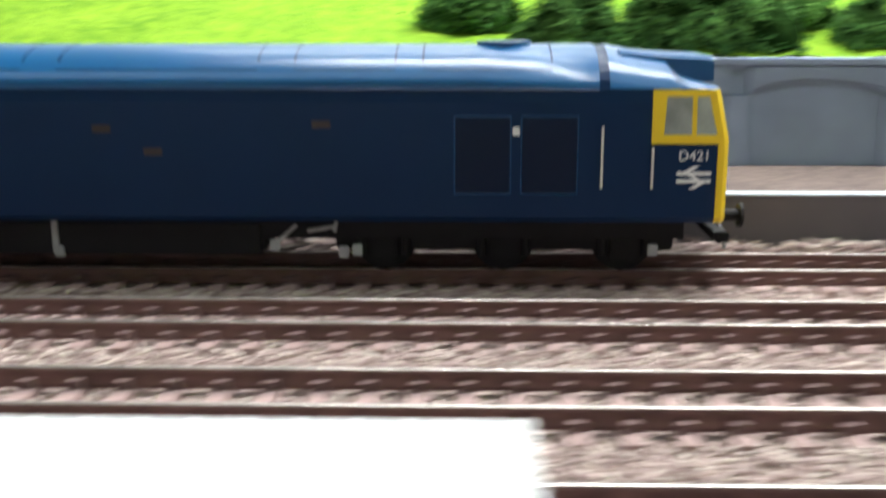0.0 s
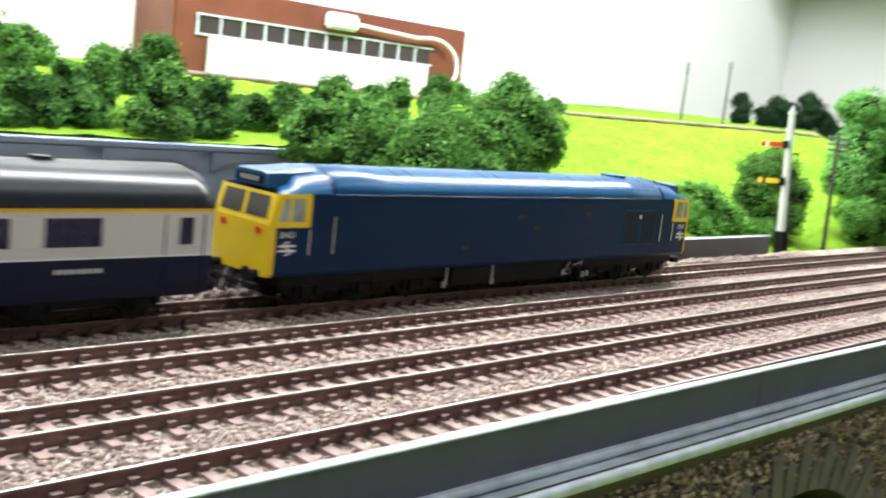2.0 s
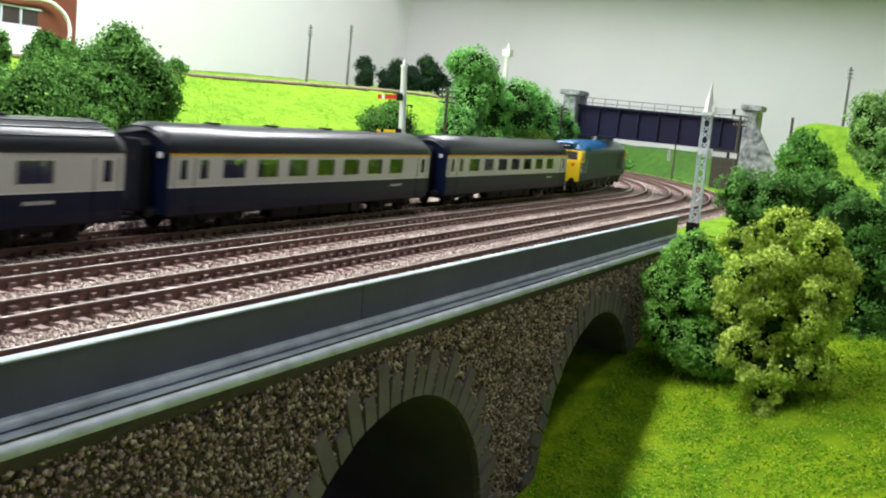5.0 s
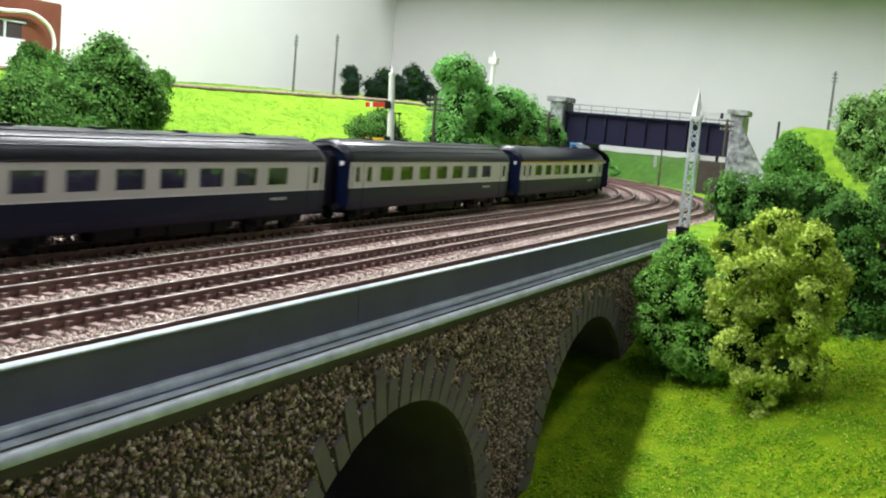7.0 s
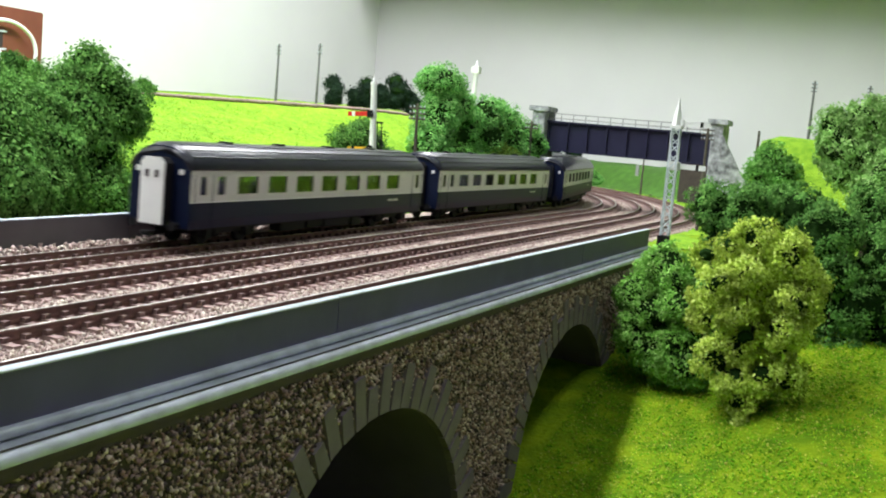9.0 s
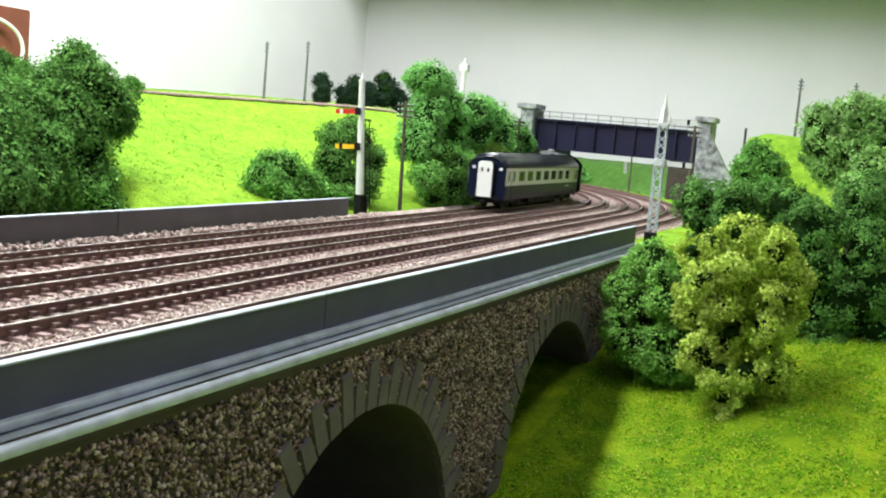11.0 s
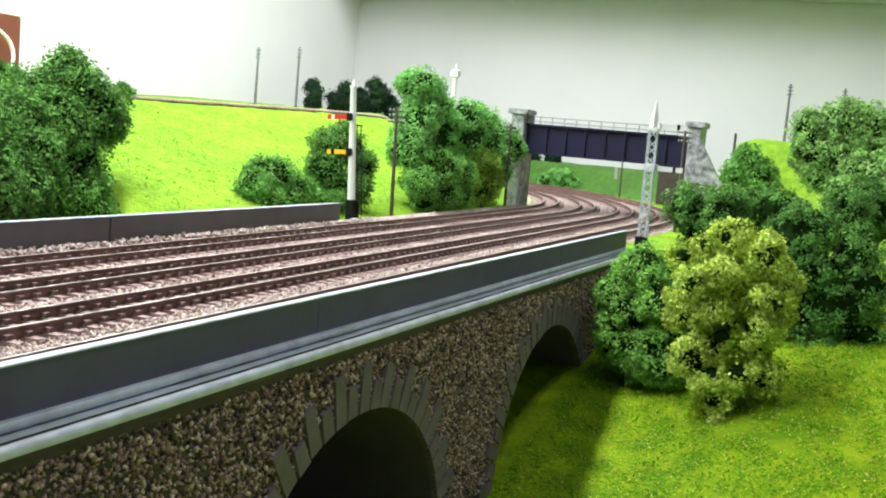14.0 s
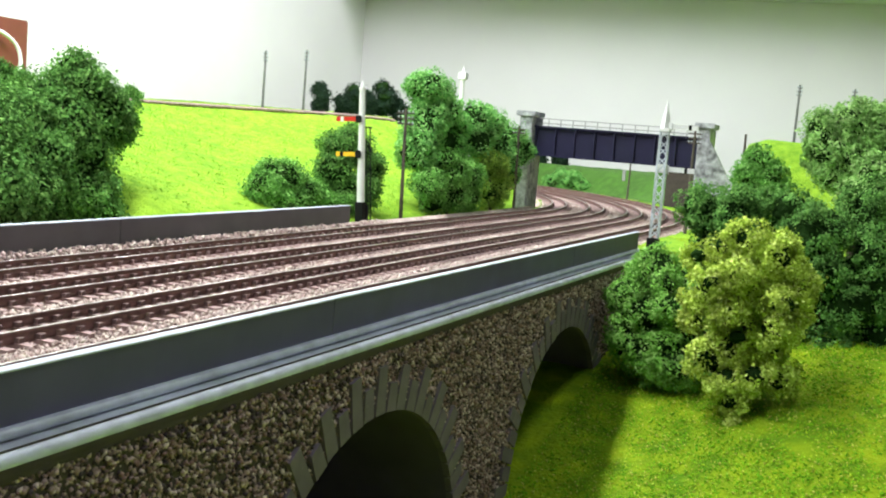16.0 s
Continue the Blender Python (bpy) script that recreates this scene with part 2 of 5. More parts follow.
def part(name, bm, material, parent=None, label="", smooth=False):
    bmesh.ops.scale(bm, vec=(U, U, U), verts=bm.verts)
    bmesh.ops.recalc_face_normals(bm, faces=bm.faces)
    me = bpy.data.meshes.new(name)
    bm.to_mesh(me)
    bm.free()
    return link(name, me, material, parent, label, smooth)


def arrays(name, v, f, material, parent=None, label="", smooth=False):
    """A mesh from computed vertices (centimetres) and faces."""
    me = bpy.data.meshes.new(name)
    v = np.asarray(v, float) * U
    f = np.asarray(f, int)
    k = f.shape[1]
    me.vertices.add(len(v))
    me.vertices.foreach_set("co", v.ravel())
    me.loops.add(f.size)
    me.loops.foreach_set("vertex_index", f.ravel())
    me.polygons.add(len(f))
    me.polygons.foreach_set("loop_start", np.arange(len(f)) * k)
    me.update(calc_edges=True)
    me.validate()
    return link(name, me, material, parent, label, smooth)


def box(bm, x0, x1, y0, y1, z0, z1, bevel=0.0, m=None):
    r = bmesh.ops.create_cube(bm, size=1.0)
    vs = r["verts"]
    for v in vs:
        v.co = Vector(((x0 + x1) / 2 + v.co.x * (x1 - x0), (y0 + y1) / 2 + v.co.y * (y1 - y0), (z0 + z1) / 2 + v.co.z * (z1 - z0)))
    if bevel:
        es = list({e for v in vs for e in v.link_edges})
        g = bmesh.ops.bevel(bm, geom=es, offset=bevel, segments=2, affect="EDGES")
        vs = [v for v in g["verts"]]
        vs = list({v for f in g["faces"] for v in f.verts} | set(vs))
    if m is not None:
        bmesh.ops.transform(bm, matrix=m, verts=vs)
    return vs


def cyl(bm, p, q, r0, r1=None, n=10):
    p, q = Vector(p), Vector(q)
    d = q - p
    m = Matrix.Translation((p + q) / 2) @ d.to_track_quat("Z", "Y").to_matrix().to_4x4()
    bmesh.ops.create_cone(bm, cap_ends=True, segments=n, radius1=r0, radius2=r0 if r1 is None else r1, depth=d.length, matrix=m)


def thing(name, label, category, x=0.0, y=0.0, z=0.0, rz=0.0, group=""):
    ob = new(name)
    ob.empty_display_size = 0.01
    ob.matrix_basis = pose(x * U, y * U, z * U, 0, 0, rz)
    return tagged(ob, label, category, group)


def loft(bm, rings, close=True, caps=True):
    vs = [[bm.verts.new(p) for p in r] for r in rings]
    n = len(rings[0])
    for a, b in zip(vs, vs[1:]):
        for i in range(n if close else n - 1):
            bm.faces.new((a[i], a[(i + 1) % n], b[(i + 1) % n], b[i]))
    if caps:
        bm.faces.new(vs[0])
        bm.faces.new(vs[-1][::-1])


def sweep(profile, line):
    """A profile of (across, up) along a ground line of (x, y, angle): vertices and quads."""
    P, L = np.array(profile), np.array(line)
    k, n = len(P), len(L)
    s, c = np.sin(L[:, 2])[:, None], np.cos(L[:, 2])[:, None]
    v = np.stack([L[:, :1] - s * P[:, 0], L[:, 1:2] + c * P[:, 0], np.broadcast_to(P[:, 1], (n, k))], 2).reshape(-1, 3)
    i, j = np.meshgrid(np.arange(n - 1), np.arange(k), indexing="ij")
    f = np.stack([i * k + j, (i + 1) * k + j, (i + 1) * k + (j + 1) % k, i * k + (j + 1) % k], 2).reshape(-1, 4)
    return v, f


rng = np.random.default_rng(7)


def pebbles(name, pts, size, material, parent=None, flat=0.7, kind="stuff", corners=6):
    """Many small uneven stones, each an octahedron of its own size and turn."""
    n = len(pts)
    base = np.array([(1, 0, 0), (-1, 0, 0), (0, 1, 0), (0, -1, 0), (0, 0, 1), (0, 0, -1)], float)
    tri = np.array([(0, 2, 4), (2, 1, 4), (1, 3, 4), (3, 0, 4), (2, 0, 5), (1, 2, 5), (3, 1, 5), (0, 3, 5)])
    if corners == 4:
        base = np.array([(1, 0, -0.4), (-0.5, 0.87, -0.4), (-0.5, -0.87, -0.4), (0, 0, 1)], float)
        tri = np.array([(0, 1, 3), (1, 2, 3), (2, 0, 3), (0, 2, 1)])
    q = rng.normal(size=(n, 3, 3))
    q, _ = np.linalg.qr(q)
    s = size * rng.uniform(0.5, 1.25, (n, 1, 1)) * np.concatenate([rng.uniform(0.7, 1.2, (n, 1, 2)), np.full((n, 1, 1), flat)], 2)
    v = (base[None] * s * rng.uniform(0.75, 1.25, (n, corners, 1))) @ q + np.asarray(pts)[:, None, :]
    f = tri[None] + corners * np.arange(n)[:, None, None]
    ob = arrays(name, v.reshape(-1, 3), f.reshape(-1, 3), material, parent)
    if kind:
        ob["kind"] = kind
    return ob


# ---- the ground plan ----
CX, CY, R0 = 99.7, 75.0, 75.0  # centre of the bend and radius of the far track
TRACKS = [0.0, -4.3, -8.6, -12.9]
X_BEGIN = -215.0


def along(s, off=0.0):
    """The place and heading at s along the far track (s = x on the straight), off to its left."""
    if s <= CX:
        return s, off, 0.0
    a = (s - CX) / R0
    r = R0 - off
    return CX + r * math.sin(a), CY - r * math.cos(a), a


def line_of(off, s0=X_BEGIN, s1=CX + 235, step=4.0):
    n = int((s1 - s0) / step) + 1
    return [along(s, off) for s in np.linspace(s0, s1, n)]


def face_y(x):
    return -17.46 - 0.0125 * x


def smooth(t):
    t = np.clip(t, 0, 1)
    return t * t * (3 - 2 * t)


def side(x, y):
    """Distance to the left of the far track."""
    return np.where(x <= CX, y, R0 - np.hypot(x - CX, y - CY))


def hill_z(x, y):
    d = side(x, y)
    k = smooth((x - 46) / 10)
    foot, base = 20.0 * (1 - k) + 4.2 * k, 3.6 * (1 - k) - 0.35 * k
    crest = 7.5 + np.clip(x - 85, 0, 60) * 0.028
    t = np.clip((d - foot) / (36.0 - 14.0 * smooth((x - 78) / 40) - foot), 0, 1)
    z = base + (crest - base) * np.where(t > 0, t ** 0.85, 0)
    return np.where(d < foot, np.where(x < 46, -0.6, -0.35), z)


def bank_z(x, y):
    """The ground on the near side, below the viaduct."""
    z = -9.3 + 4.6 * smooth((x - 36) / 26) + 2.6 * smooth((-20 - y) / 12) - 1.5 * smooth((-34 - y) / 20)
    z = z + 5.0 * smooth((x - 62) / 18)
    return np.minimum(z, -0.55)


def field_z(x, y):
    """The ground outside the bend and the bank that carries the bridge road."""
    d = -side(x, y) - 16.5
    z = -0.45 + 3.8 * smooth((d - 3.5) / 7) * smooth((x - 122) / 16)
    road = smooth((x - 97) / 13) * smooth((-16.6 - y) / 3.0)
    z = z * (1 - road) + 8.9 * road
    return z


def sheet(name, fn, x0, x1, y0, y1, step, material, rough=0.12, keep=None, label="", kind="structure", cat=""):
    xs, ys = np.arange(x0, x1 + step / 2, step), np.arange(y0, y1 + step / 2, step)
    X, Y = np.meshgrid(xs, ys, indexing="ij")
    Z = fn(X, Y) + rng.normal(0, rough, X.shape)
    v = np.stack([X, Y, Z], 2).reshape(-1, 3)
    i, j = np.meshgrid(np.arange(len(xs) - 1), np.arange(len(ys) - 1), indexing="ij")
    n = len(ys)
    f = np.stack([i * n + j, (i + 1) * n + j, (i + 1) * n + j + 1, i * n + j + 1], 2).reshape(-1, 4)
    if keep is not None:
        c = v[f].mean(1)
        f = f[keep(c[:, 0], c[:, 1])]
    ob = arrays(name, v, f, material, smooth=True)
    return tagged(ob, label, cat, kind=kind)


# ---- the room ----
def wall(name, x0, x1, y0, y1, z0, z1, material, label):
    bm = bmesh.new()
    box(bm, x0, x1, y0, y1, z0, z1)
    return tagged(part(name, bm, material), label, "wall", kind="structure")


WY, WX = 74.0, 205.0
bm = bmesh.new()
box(bm, -230, 158, WY, WY + 6, -90, 140)
box(bm, 158, WX + 6, WY, WY + 6, 9, 140)
box(bm, 158, WX + 6, WY, WY + 6, -90, -1.5)
box(bm, 198, WX + 6, WY, WY + 6, -1.5, 9)
tagged(part("wall_back", bm, M_WALL), "white painted plaster wall behind the layout", "wall", kind="structure")
wall("wall_end", WX, WX + 6, -160, WY, -90, 140, M_ENDWALL, "pale painted end wall of the room, weaker light put into its grey")
wall("wall_front", -230, WX + 6, -166, -160, -90, 140, M_WALL, "pale painted wall of the room")
wall("wall_start", -236, -230, -166, WY + 6, -90, 140, M_WALL, "pale painted wall of the room")
bm = bmesh.new()
box(bm, -236, WX + 6, -166, WY + 6, 140, 146)
tagged(part("ceiling", bm, M_CEIL), "plain pale ceiling", "ceiling", kind="structure")
bm = bmesh.new()
box(bm, -236, WX + 6, -166, WY + 6, -96, -90)
tagged(part("floor", bm, M_FLOOR), "dark room floor", "floor", kind="structure")
bm = bmesh.new()
box(bm, WX - 14, WX - 0.3, -159, WY - 0.3, 36.5, 44, 0.4)
tagged(part("soffit_beam", bm, M_CEIL), "grey boxed beam along the end wall", "beam", kind="structure")
bm = bmesh.new()
box(bm, -229, WX, 74.5, 170, -6, -1.2)
tagged(part("baseboard_outside", bm, M_GREY), "board that carries the track on beyond the wall", "board", kind="structure")

# ---- ground ----
sheet("hill", hill_z, -226, WX, 2.9, WY, 1.2, M_GRASS, 0.07, keep=lambda x, y: (side(x, y) > 2.2) & ((x > 46) | (y > 20.7)), label="bright green grassy hillside of the model railway", cat="hill")
sheet("bank", bank_z, -60, 100, -80, -13.5, 0.9, M_GRASSLOW, 0.05, keep=lambda x, y: (y < face_y(x) + 9) & (-side(x, y) > 14.4), label="mown green grass bank below the viaduct", cat="grass")
FAR_BANK = lambda x, y: (x > 140) & (y > -14) & (-side(x, y) > 19.5)
sheet("field", field_z, 78, WX, -120, WY, 1.4, M_GRASS, 0.07, keep=lambda x, y: (-side(x, y) > 14.8) & ~FAR_BANK(x, y), label="green field outside the bend of the tracks", cat="grass")

# the part of the field in shade, done with the darker grass
sheet("far_bank", field_z, 78 + 1.4 * 40, WX, -120 + 1.4 * 70, WY, 1.4, M_GRASSFAR, 0.07, keep=FAR_BANK, label="green bank beyond the bend, its shade put into a dark green", cat="grass")

# the track bed
v, f = sweep([(2.6, -0.05), (2.2, -0.47), (-14.9, -0.47), (-15.3, -0.62), (-15.3, -1.2), (2.6, -1.2)], line_of(0, step=3.0))
bed = tagged(arrays("trackbed", v, f, M_BALLAST), "pinkish grey ballast bed under four tracks", "ballast", kind="structure")


def ballast(n, s0, s1):
    s, o = rng.uniform(s0, s1, n), rng.uniform(-15.2, 2.0, n)
    m = np.ones(n, bool)
    for c in TRACKS:
        m &= np.abs(np.abs(o - c) - 0.825) > 0.12
    s, o = s[m], o[m]
    a = np.clip((s - CX) / R0, 0, 9)
    r = R0 - o
    x = np.where(s <= CX, s, CX + r * np.sin(a))
    y = np.where(s <= CX, o, CY - r * np.cos(a))
    near = np.min([np.abs(o - c) for c in TRACKS], axis=0)
    z = np.where(near < 1.62, -0.47, -0.37) + rng.uniform(-0.02, 0.05, len(s))
    return np.stack([x, y, z], 1)


pebbles("ballast_stones", ballast(50000, -14, 40), 0.08, M_STONES, bed)
pebbles("far_ballast_stones", np.concatenate([ballast(32000, 40, 75), ballast(14000, 75, 150), ballast(6000, -60, -14)]), 0.095, M_STONES, bed, corners=4)
shoulder = np.stack([rng.uniform(-14, 70, 5000), rng.uniform(1.2, 2.0, 5000), rng.uniform(-0.3, 0.12, 5000)], 1)
pebbles("shoulder_stones", shoulder, 0.12, M_STONES, bed)

# ---- the tracks ----
def make_track(off):
    t = thing("railway_track", "straight-then-curving model track with rusty rails on brown sleepers", "railway track", group="four parallel tracks")
    for g in (0.825, -0.825):
        prof = [(g + a, b) for a, b in ((-0.12, -0.345), (0.12, -0.345), (0.055, -0.28), (0.055, -0.10), (0.075, -0.01), (-0.075, -0.01), (-0.055, -0.10), (-0.055, -0.28))]
        v, f = sweep([(off + p, q) for p, q in prof], line_of(0, step=2.5))
        rail = arrays("rail", v, f, M_RAILSIDE, t)
        top = [(off + g - 0.06, -0.008), (off + g + 0.06, -0.008), (off + g + 0.045, 0.006), (off + g - 0.045, 0.006)]
        v, f = sweep(top, line_of(0, step=2.5))
        arrays("railhead", v, f, M_RAILTOP, rail, "worn bright rail head")
    # one sleeper with its four chairs
    bm = bmesh.new()
    box(bm, -0.16, 0.16, -1.52, 1.52, -0.50, -0.32)
    for g in (0.825, -0.825):
        for k in (-1, 1):
            box(bm, -0.12, 0.12, g + k * 0.17 - 0.09, g + k * 0.17 + 0.09, -0.32, -0.17)
    first = part("sleeper", bm, M_SLEEPER, t)
    me = first.data
    me.materials.append(M_CHAIR)
    kinds = [int(p.center.z > -0.3195 * U and abs(abs(p.center.y) - 0.825 * U) < 0.3 * U) for p in me.polygons]
    me.polygons.foreach_set("material_index", kinds)
    cv = np.array([v.co[:] for v in me.vertices]) / U
    cf = np.array([p.vertices[:] for p in me.polygons])
    x, y, a = along(-6.0, off)
    first.matrix_basis = pose(x * U, y * U, 0)
    for i in range(1, 72):
        o = new("sleeper", me)
        o.parent = t
        o.matrix_basis = pose((x + i * 0.82) * U, y * U, 0)
    V, F, n = [], [], 0
    ss = list(np.arange(-6.0 - 0.82, -150, -0.82)) + list(np.arange(-6.0 + 72 * 0.82, CX + 120, 0.82))
    for s in ss:
        px, py, a = along(s, off)
        c, d = math.cos(a), math.sin(a)
        V.append(np.stack([px + c * cv[:, 0] - d * cv[:, 1], py + d * cv[:, 0] + c * cv[:, 1], cv[:, 2]], 1))
        F.append(cf + n)
        n += len(cv)
    run_on = arrays("sleeper_run", np.concatenate(V), np.concatenate(F), M_SLEEPER, t)
    run_on["kind"] = "stuff"
    run_on.data.materials.append(M_CHAIR)
    run_on.data.polygons.foreach_set("material_index", kinds * len(ss))
    return t


for off in TRACKS:
    make_track(off)

# a siding on the low strip behind the far parapet
siding = thing("siding_track", "pale rusty siding track at the foot of the retaining wall", "railway track")
for yy in (9.0, 10.65):
    bm = bmesh.new()
    box(bm, -120, 42, yy - 0.06, yy + 0.06, -0.60, -0.30)
    part("rail", bm, M_RAILTOP, siding)
bm = bmesh.new()
box(bm, -226, 48, 2.7, 20.0, -1.6, -0.62)
tagged(part("siding_bed", bm, mat("siding_dirt", (0.10, 0.072, 0.06), 0.95, var=0.4, scale=200, bump=0.08)), "flat brown ballast strip behind the parapet", "ballast", kind="structure")

# ---- the viaduct ----
ARCH_X, ARCH_R, ARCH_Z = [-32.1, -11.7, 8.7, 29.1, 49.5], 7.35, -9.6
VX0, VX1 = -60.0, 67.0


def low_z(x):
    for c in ARCH_X:
        if abs(x - c) < ARCH_R:
            return ARCH_Z + math.sqrt(ARCH_R ** 2 - (x - c) ** 2)
    return -14.0


viaduct = thing("viaduct", "dark pebble-faced stone viaduct with grey round arches", "viaduct")
xs = sorted(set(list(np.arange(VX0, VX1 + 0.1, 1.0)) + [c + ARCH_R * math.sin(a) * k for c in ARCH_X for k in (-1, 1) for a in np.linspace(0, math.pi / 2, 22)] + [c + k * (ARCH_R + 0.001) for c in ARCH_X for k in (-1, 1)]))
V, F = [], []
for x in xs:
    V += [(x, face_y(x), 0.25), (x, face_y(x), low_z(x))]
for i in range(len(xs) - 1):
    F.append((2 * i, 2 * i + 1, 2 * i + 3, 2 * i + 2))
arrays("spandrel_wall", V, F, M_MORTAR, viaduct)
for c in ARCH_X:
    V, F = [], []
    angs = np.linspace(0, math.pi, 30)
    pts = [(c - ARCH_R, -14.0)] + [(c - ARCH_R * math.cos(a), ARCH_Z + ARCH_R * math.sin(a)) for a in angs] + [(c + ARCH_R, -14.0)]
    for px, pz in pts:
        V += [(px, face_y(px) - 0.02, pz), (px, 2.6, pz)]
    for i in range(len(pts) - 1):
        F.append((2 * i, 2 * i + 1, 2 * i + 3, 2 * i + 2))
    arrays("arch_barrel", V, F, M_DARK, viaduct, "smooth soffit of an arch, shade put into its dark grey")
# added dark sheet that closes the arches behind, in place of deep shade
bm = bmesh.new()
box(bm, VX0, VX1, 2.62, 3.2, -14, -1.25)
part("arch_shade_back", bm, M_DARK, viaduct)
bm = bmesh.new()
box(bm, VX0, VX1, -15.2, 2.6, -1.9, -1.25)
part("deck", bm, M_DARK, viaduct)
bm = bmesh.new()
box(bm, VX1 - 1.0, VX1, face_y(VX1) + 0.05, 2.5, -14, -1.22)
part("end_wall", bm, M_MORTAR, viaduct)

# ring stones, long and short in turn
for c in ARCH_X[1:]:
    n = 31
    for i in range(n):
        a0, a1 = math.pi * (i + 0.06) / n, math.pi * (i + 0.94) / n
        ro = ARCH_R + (1.5 if i % 2 else 0.9) + rng.uniform(-0.1, 0.1)
        dy = rng.uniform(-0.02, 0.02)
        bm = bmesh.new()
        ring = []
        for y in (0.12, -0.15 + dy):
            q = []
            for r, a in ((ARCH_R - 0.03, a0), (ARCH_R - 0.03, a1), (ro, a1 - 0.012), (ro, a0 + 0.012)):
                px = c - r * math.cos(a)
                q.append((px, face_y(px) + y, ARCH_Z + r * math.sin(a)))
            ring.append(q)
        loft(bm, ring)
        part("ring_stone", bm, M_VOUS, viaduct)
# jamb stones under the springing
for c in ARCH_X[1:]:
    for k in (-1, 1):
        for j in range(5):
            w = 0.95 if j % 2 else 1.5
            x0, x1 = sorted((c + k * (ARCH_R - 0.03), c + k * (ARCH_R + w)))
            bm = bmesh.new()
            yy = face_y((x0 + x1) / 2)
            box(bm, x0, x1, yy - 0.10, yy + 0.12, ARCH_Z - 0.85 * (j + 1), ARCH_Z - 0.85 * j - 0.07)
            part("jamb_stone", bm, M_VOUS, viaduct)

# pebbles bedded in the spandrels
n = 96000
px = rng.uniform(7, 66, n)
pz = -0.36 - 13.2 * rng.uniform(0, 1, n)
ok = np.array([z > low_z(x) + 0.15 for x, z in zip(px, pz)])
px, pz = px[ok], pz[ok]
pebbles("pebble_facing", np.stack([px, face_y(px) - rng.uniform(-0.04, 0.06, len(px)), pz], 1), 0.088, M_PEBBLE, viaduct)


def run(name, prof, x0, x1, material, parent, label="", yfun=face_y, step=6.0):
    """A moulding with a profile of (out of the face, up), along the viaduct."""
    bm = bmesh.new()
    xs = np.linspace(x0, x1, max(2, int((x1 - x0) / step)))
    loft(bm, [[(x, yfun(x) - o, z) for o, z in prof] for x in xs])
    return part(name, bm, material, parent, label)


parapet = thing("parapet", "dark grey card parapet with rounded string course along the viaduct", "parapet")
bounds = [VX0, -36.0, -4.0, 27.0, 52.2, VX1]
for a, b in zip(bounds, bounds[1:]):
    run("panel", [(-0.62, -1.0), (-0.60, 0.2), (-0.60, 1.46), (-0.70, 1.46), (-0.82, 1.46), (-0.82, -1.0)], a + 0.02, b - 0.02, M_GREY, parent=parapet)
    run("capping", [(-0.57, 1.462), (-0.57, 1.50), (-0.62, 1.525), (-0.80, 1.525), (-0.85, 1.50), (-0.85, 1.462)], a + 0.015, b - 0.015, M_EDGE, parent=parapet, label="pale worn top edge")
arc = lambda cx, cz, r, a0, a1, n: [(cx + r * math.cos(math.radians(a)), cz + r * math.sin(math.radians(a))) for a in np.linspace(a0, a1, n)]
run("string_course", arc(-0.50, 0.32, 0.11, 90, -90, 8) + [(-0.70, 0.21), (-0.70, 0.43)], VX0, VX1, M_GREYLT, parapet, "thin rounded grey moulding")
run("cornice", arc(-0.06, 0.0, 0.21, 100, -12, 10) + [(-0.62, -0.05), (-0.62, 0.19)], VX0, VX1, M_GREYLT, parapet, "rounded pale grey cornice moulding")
# lower half in the dark grey that stands for shade
run("cornice_base", [(0.128, -0.055), (0.10, -0.16), (0.05, -0.26), (0.03, -0.36), (-0.62, -0.36), (-0.62, -0.055)], VX0, VX1, M_UNDER, parapet, "underside of the cornice, its shade put into dark grey")

# ---- the parapet on the far side ----
far_parapet = thing("parapet", "low plain grey card parapet on the far side of the tracks", "parapet")
for a, b in ((-60, -22), (-22, 14), (14, 41), (41, 65)):
    bm = bmesh.new()
    box(bm, a + 0.02, b - 0.02, 2.05, 2.45, -1.0, 1.22, 0.03)
    part("panel", bm, mat("far_card", (0.115, 0.105, 0.115), 0.6, var=0.15, scale=60) if a == -60 else bpy.data.materials["far_card"], far_parapet)
    bm = bmesh.new()
    box(bm, a + 0.02, b - 0.02, 2.02, 2.48, 1.223, 1.27)
    part("capping", bm, M_EDGE, far_parapet)

# ---- retaining wall with shallow arched recesses ----
retaining = thing("retaining_wall", "blue-grey retaining wall with shallow arched recesses under the hill", "retaining wall")
bm = bmesh.new()
box(bm, -226, 53, 20.0, 20.8, -1.2, 3.55)
part("wall_body", bm, M_RETAIN, retaining)
bm = bmesh.new()
box(bm, -226, 53, 19.75, 21.0, 3.56, 3.85, 0.04)
part("coping", bm, M_RETAIN, retaining)
for i in range(17):
    x = -60 + i * 6.6
    bm = bmesh.new()
    loft(bm, [[(x - 0.45, y, -1.0), (x - 0.45, y, 2.3), (x + 0.45, y, 2.3), (x + 0.45, y, -1.0)] for y in (19.8, 19.99)])
    part("pilaster", bm, M_RETAIN, retaining)
    bm = bmesh.new()
    ring = [(x + 3.3 - 2.85 * math.cos(a), 2.3 + 0.75 * math.sin(a)) for a in np.linspace(0, math.pi, 12)]
    ring = ring + [(x + 6.15, 3.5), (x + 0.45, 3.5)]
    loft(bm, [[(px, y, pz) for px, pz in ring] for y in (19.8, 19.99)])
    part("arch_head", bm, M_RETAIN, retaining)


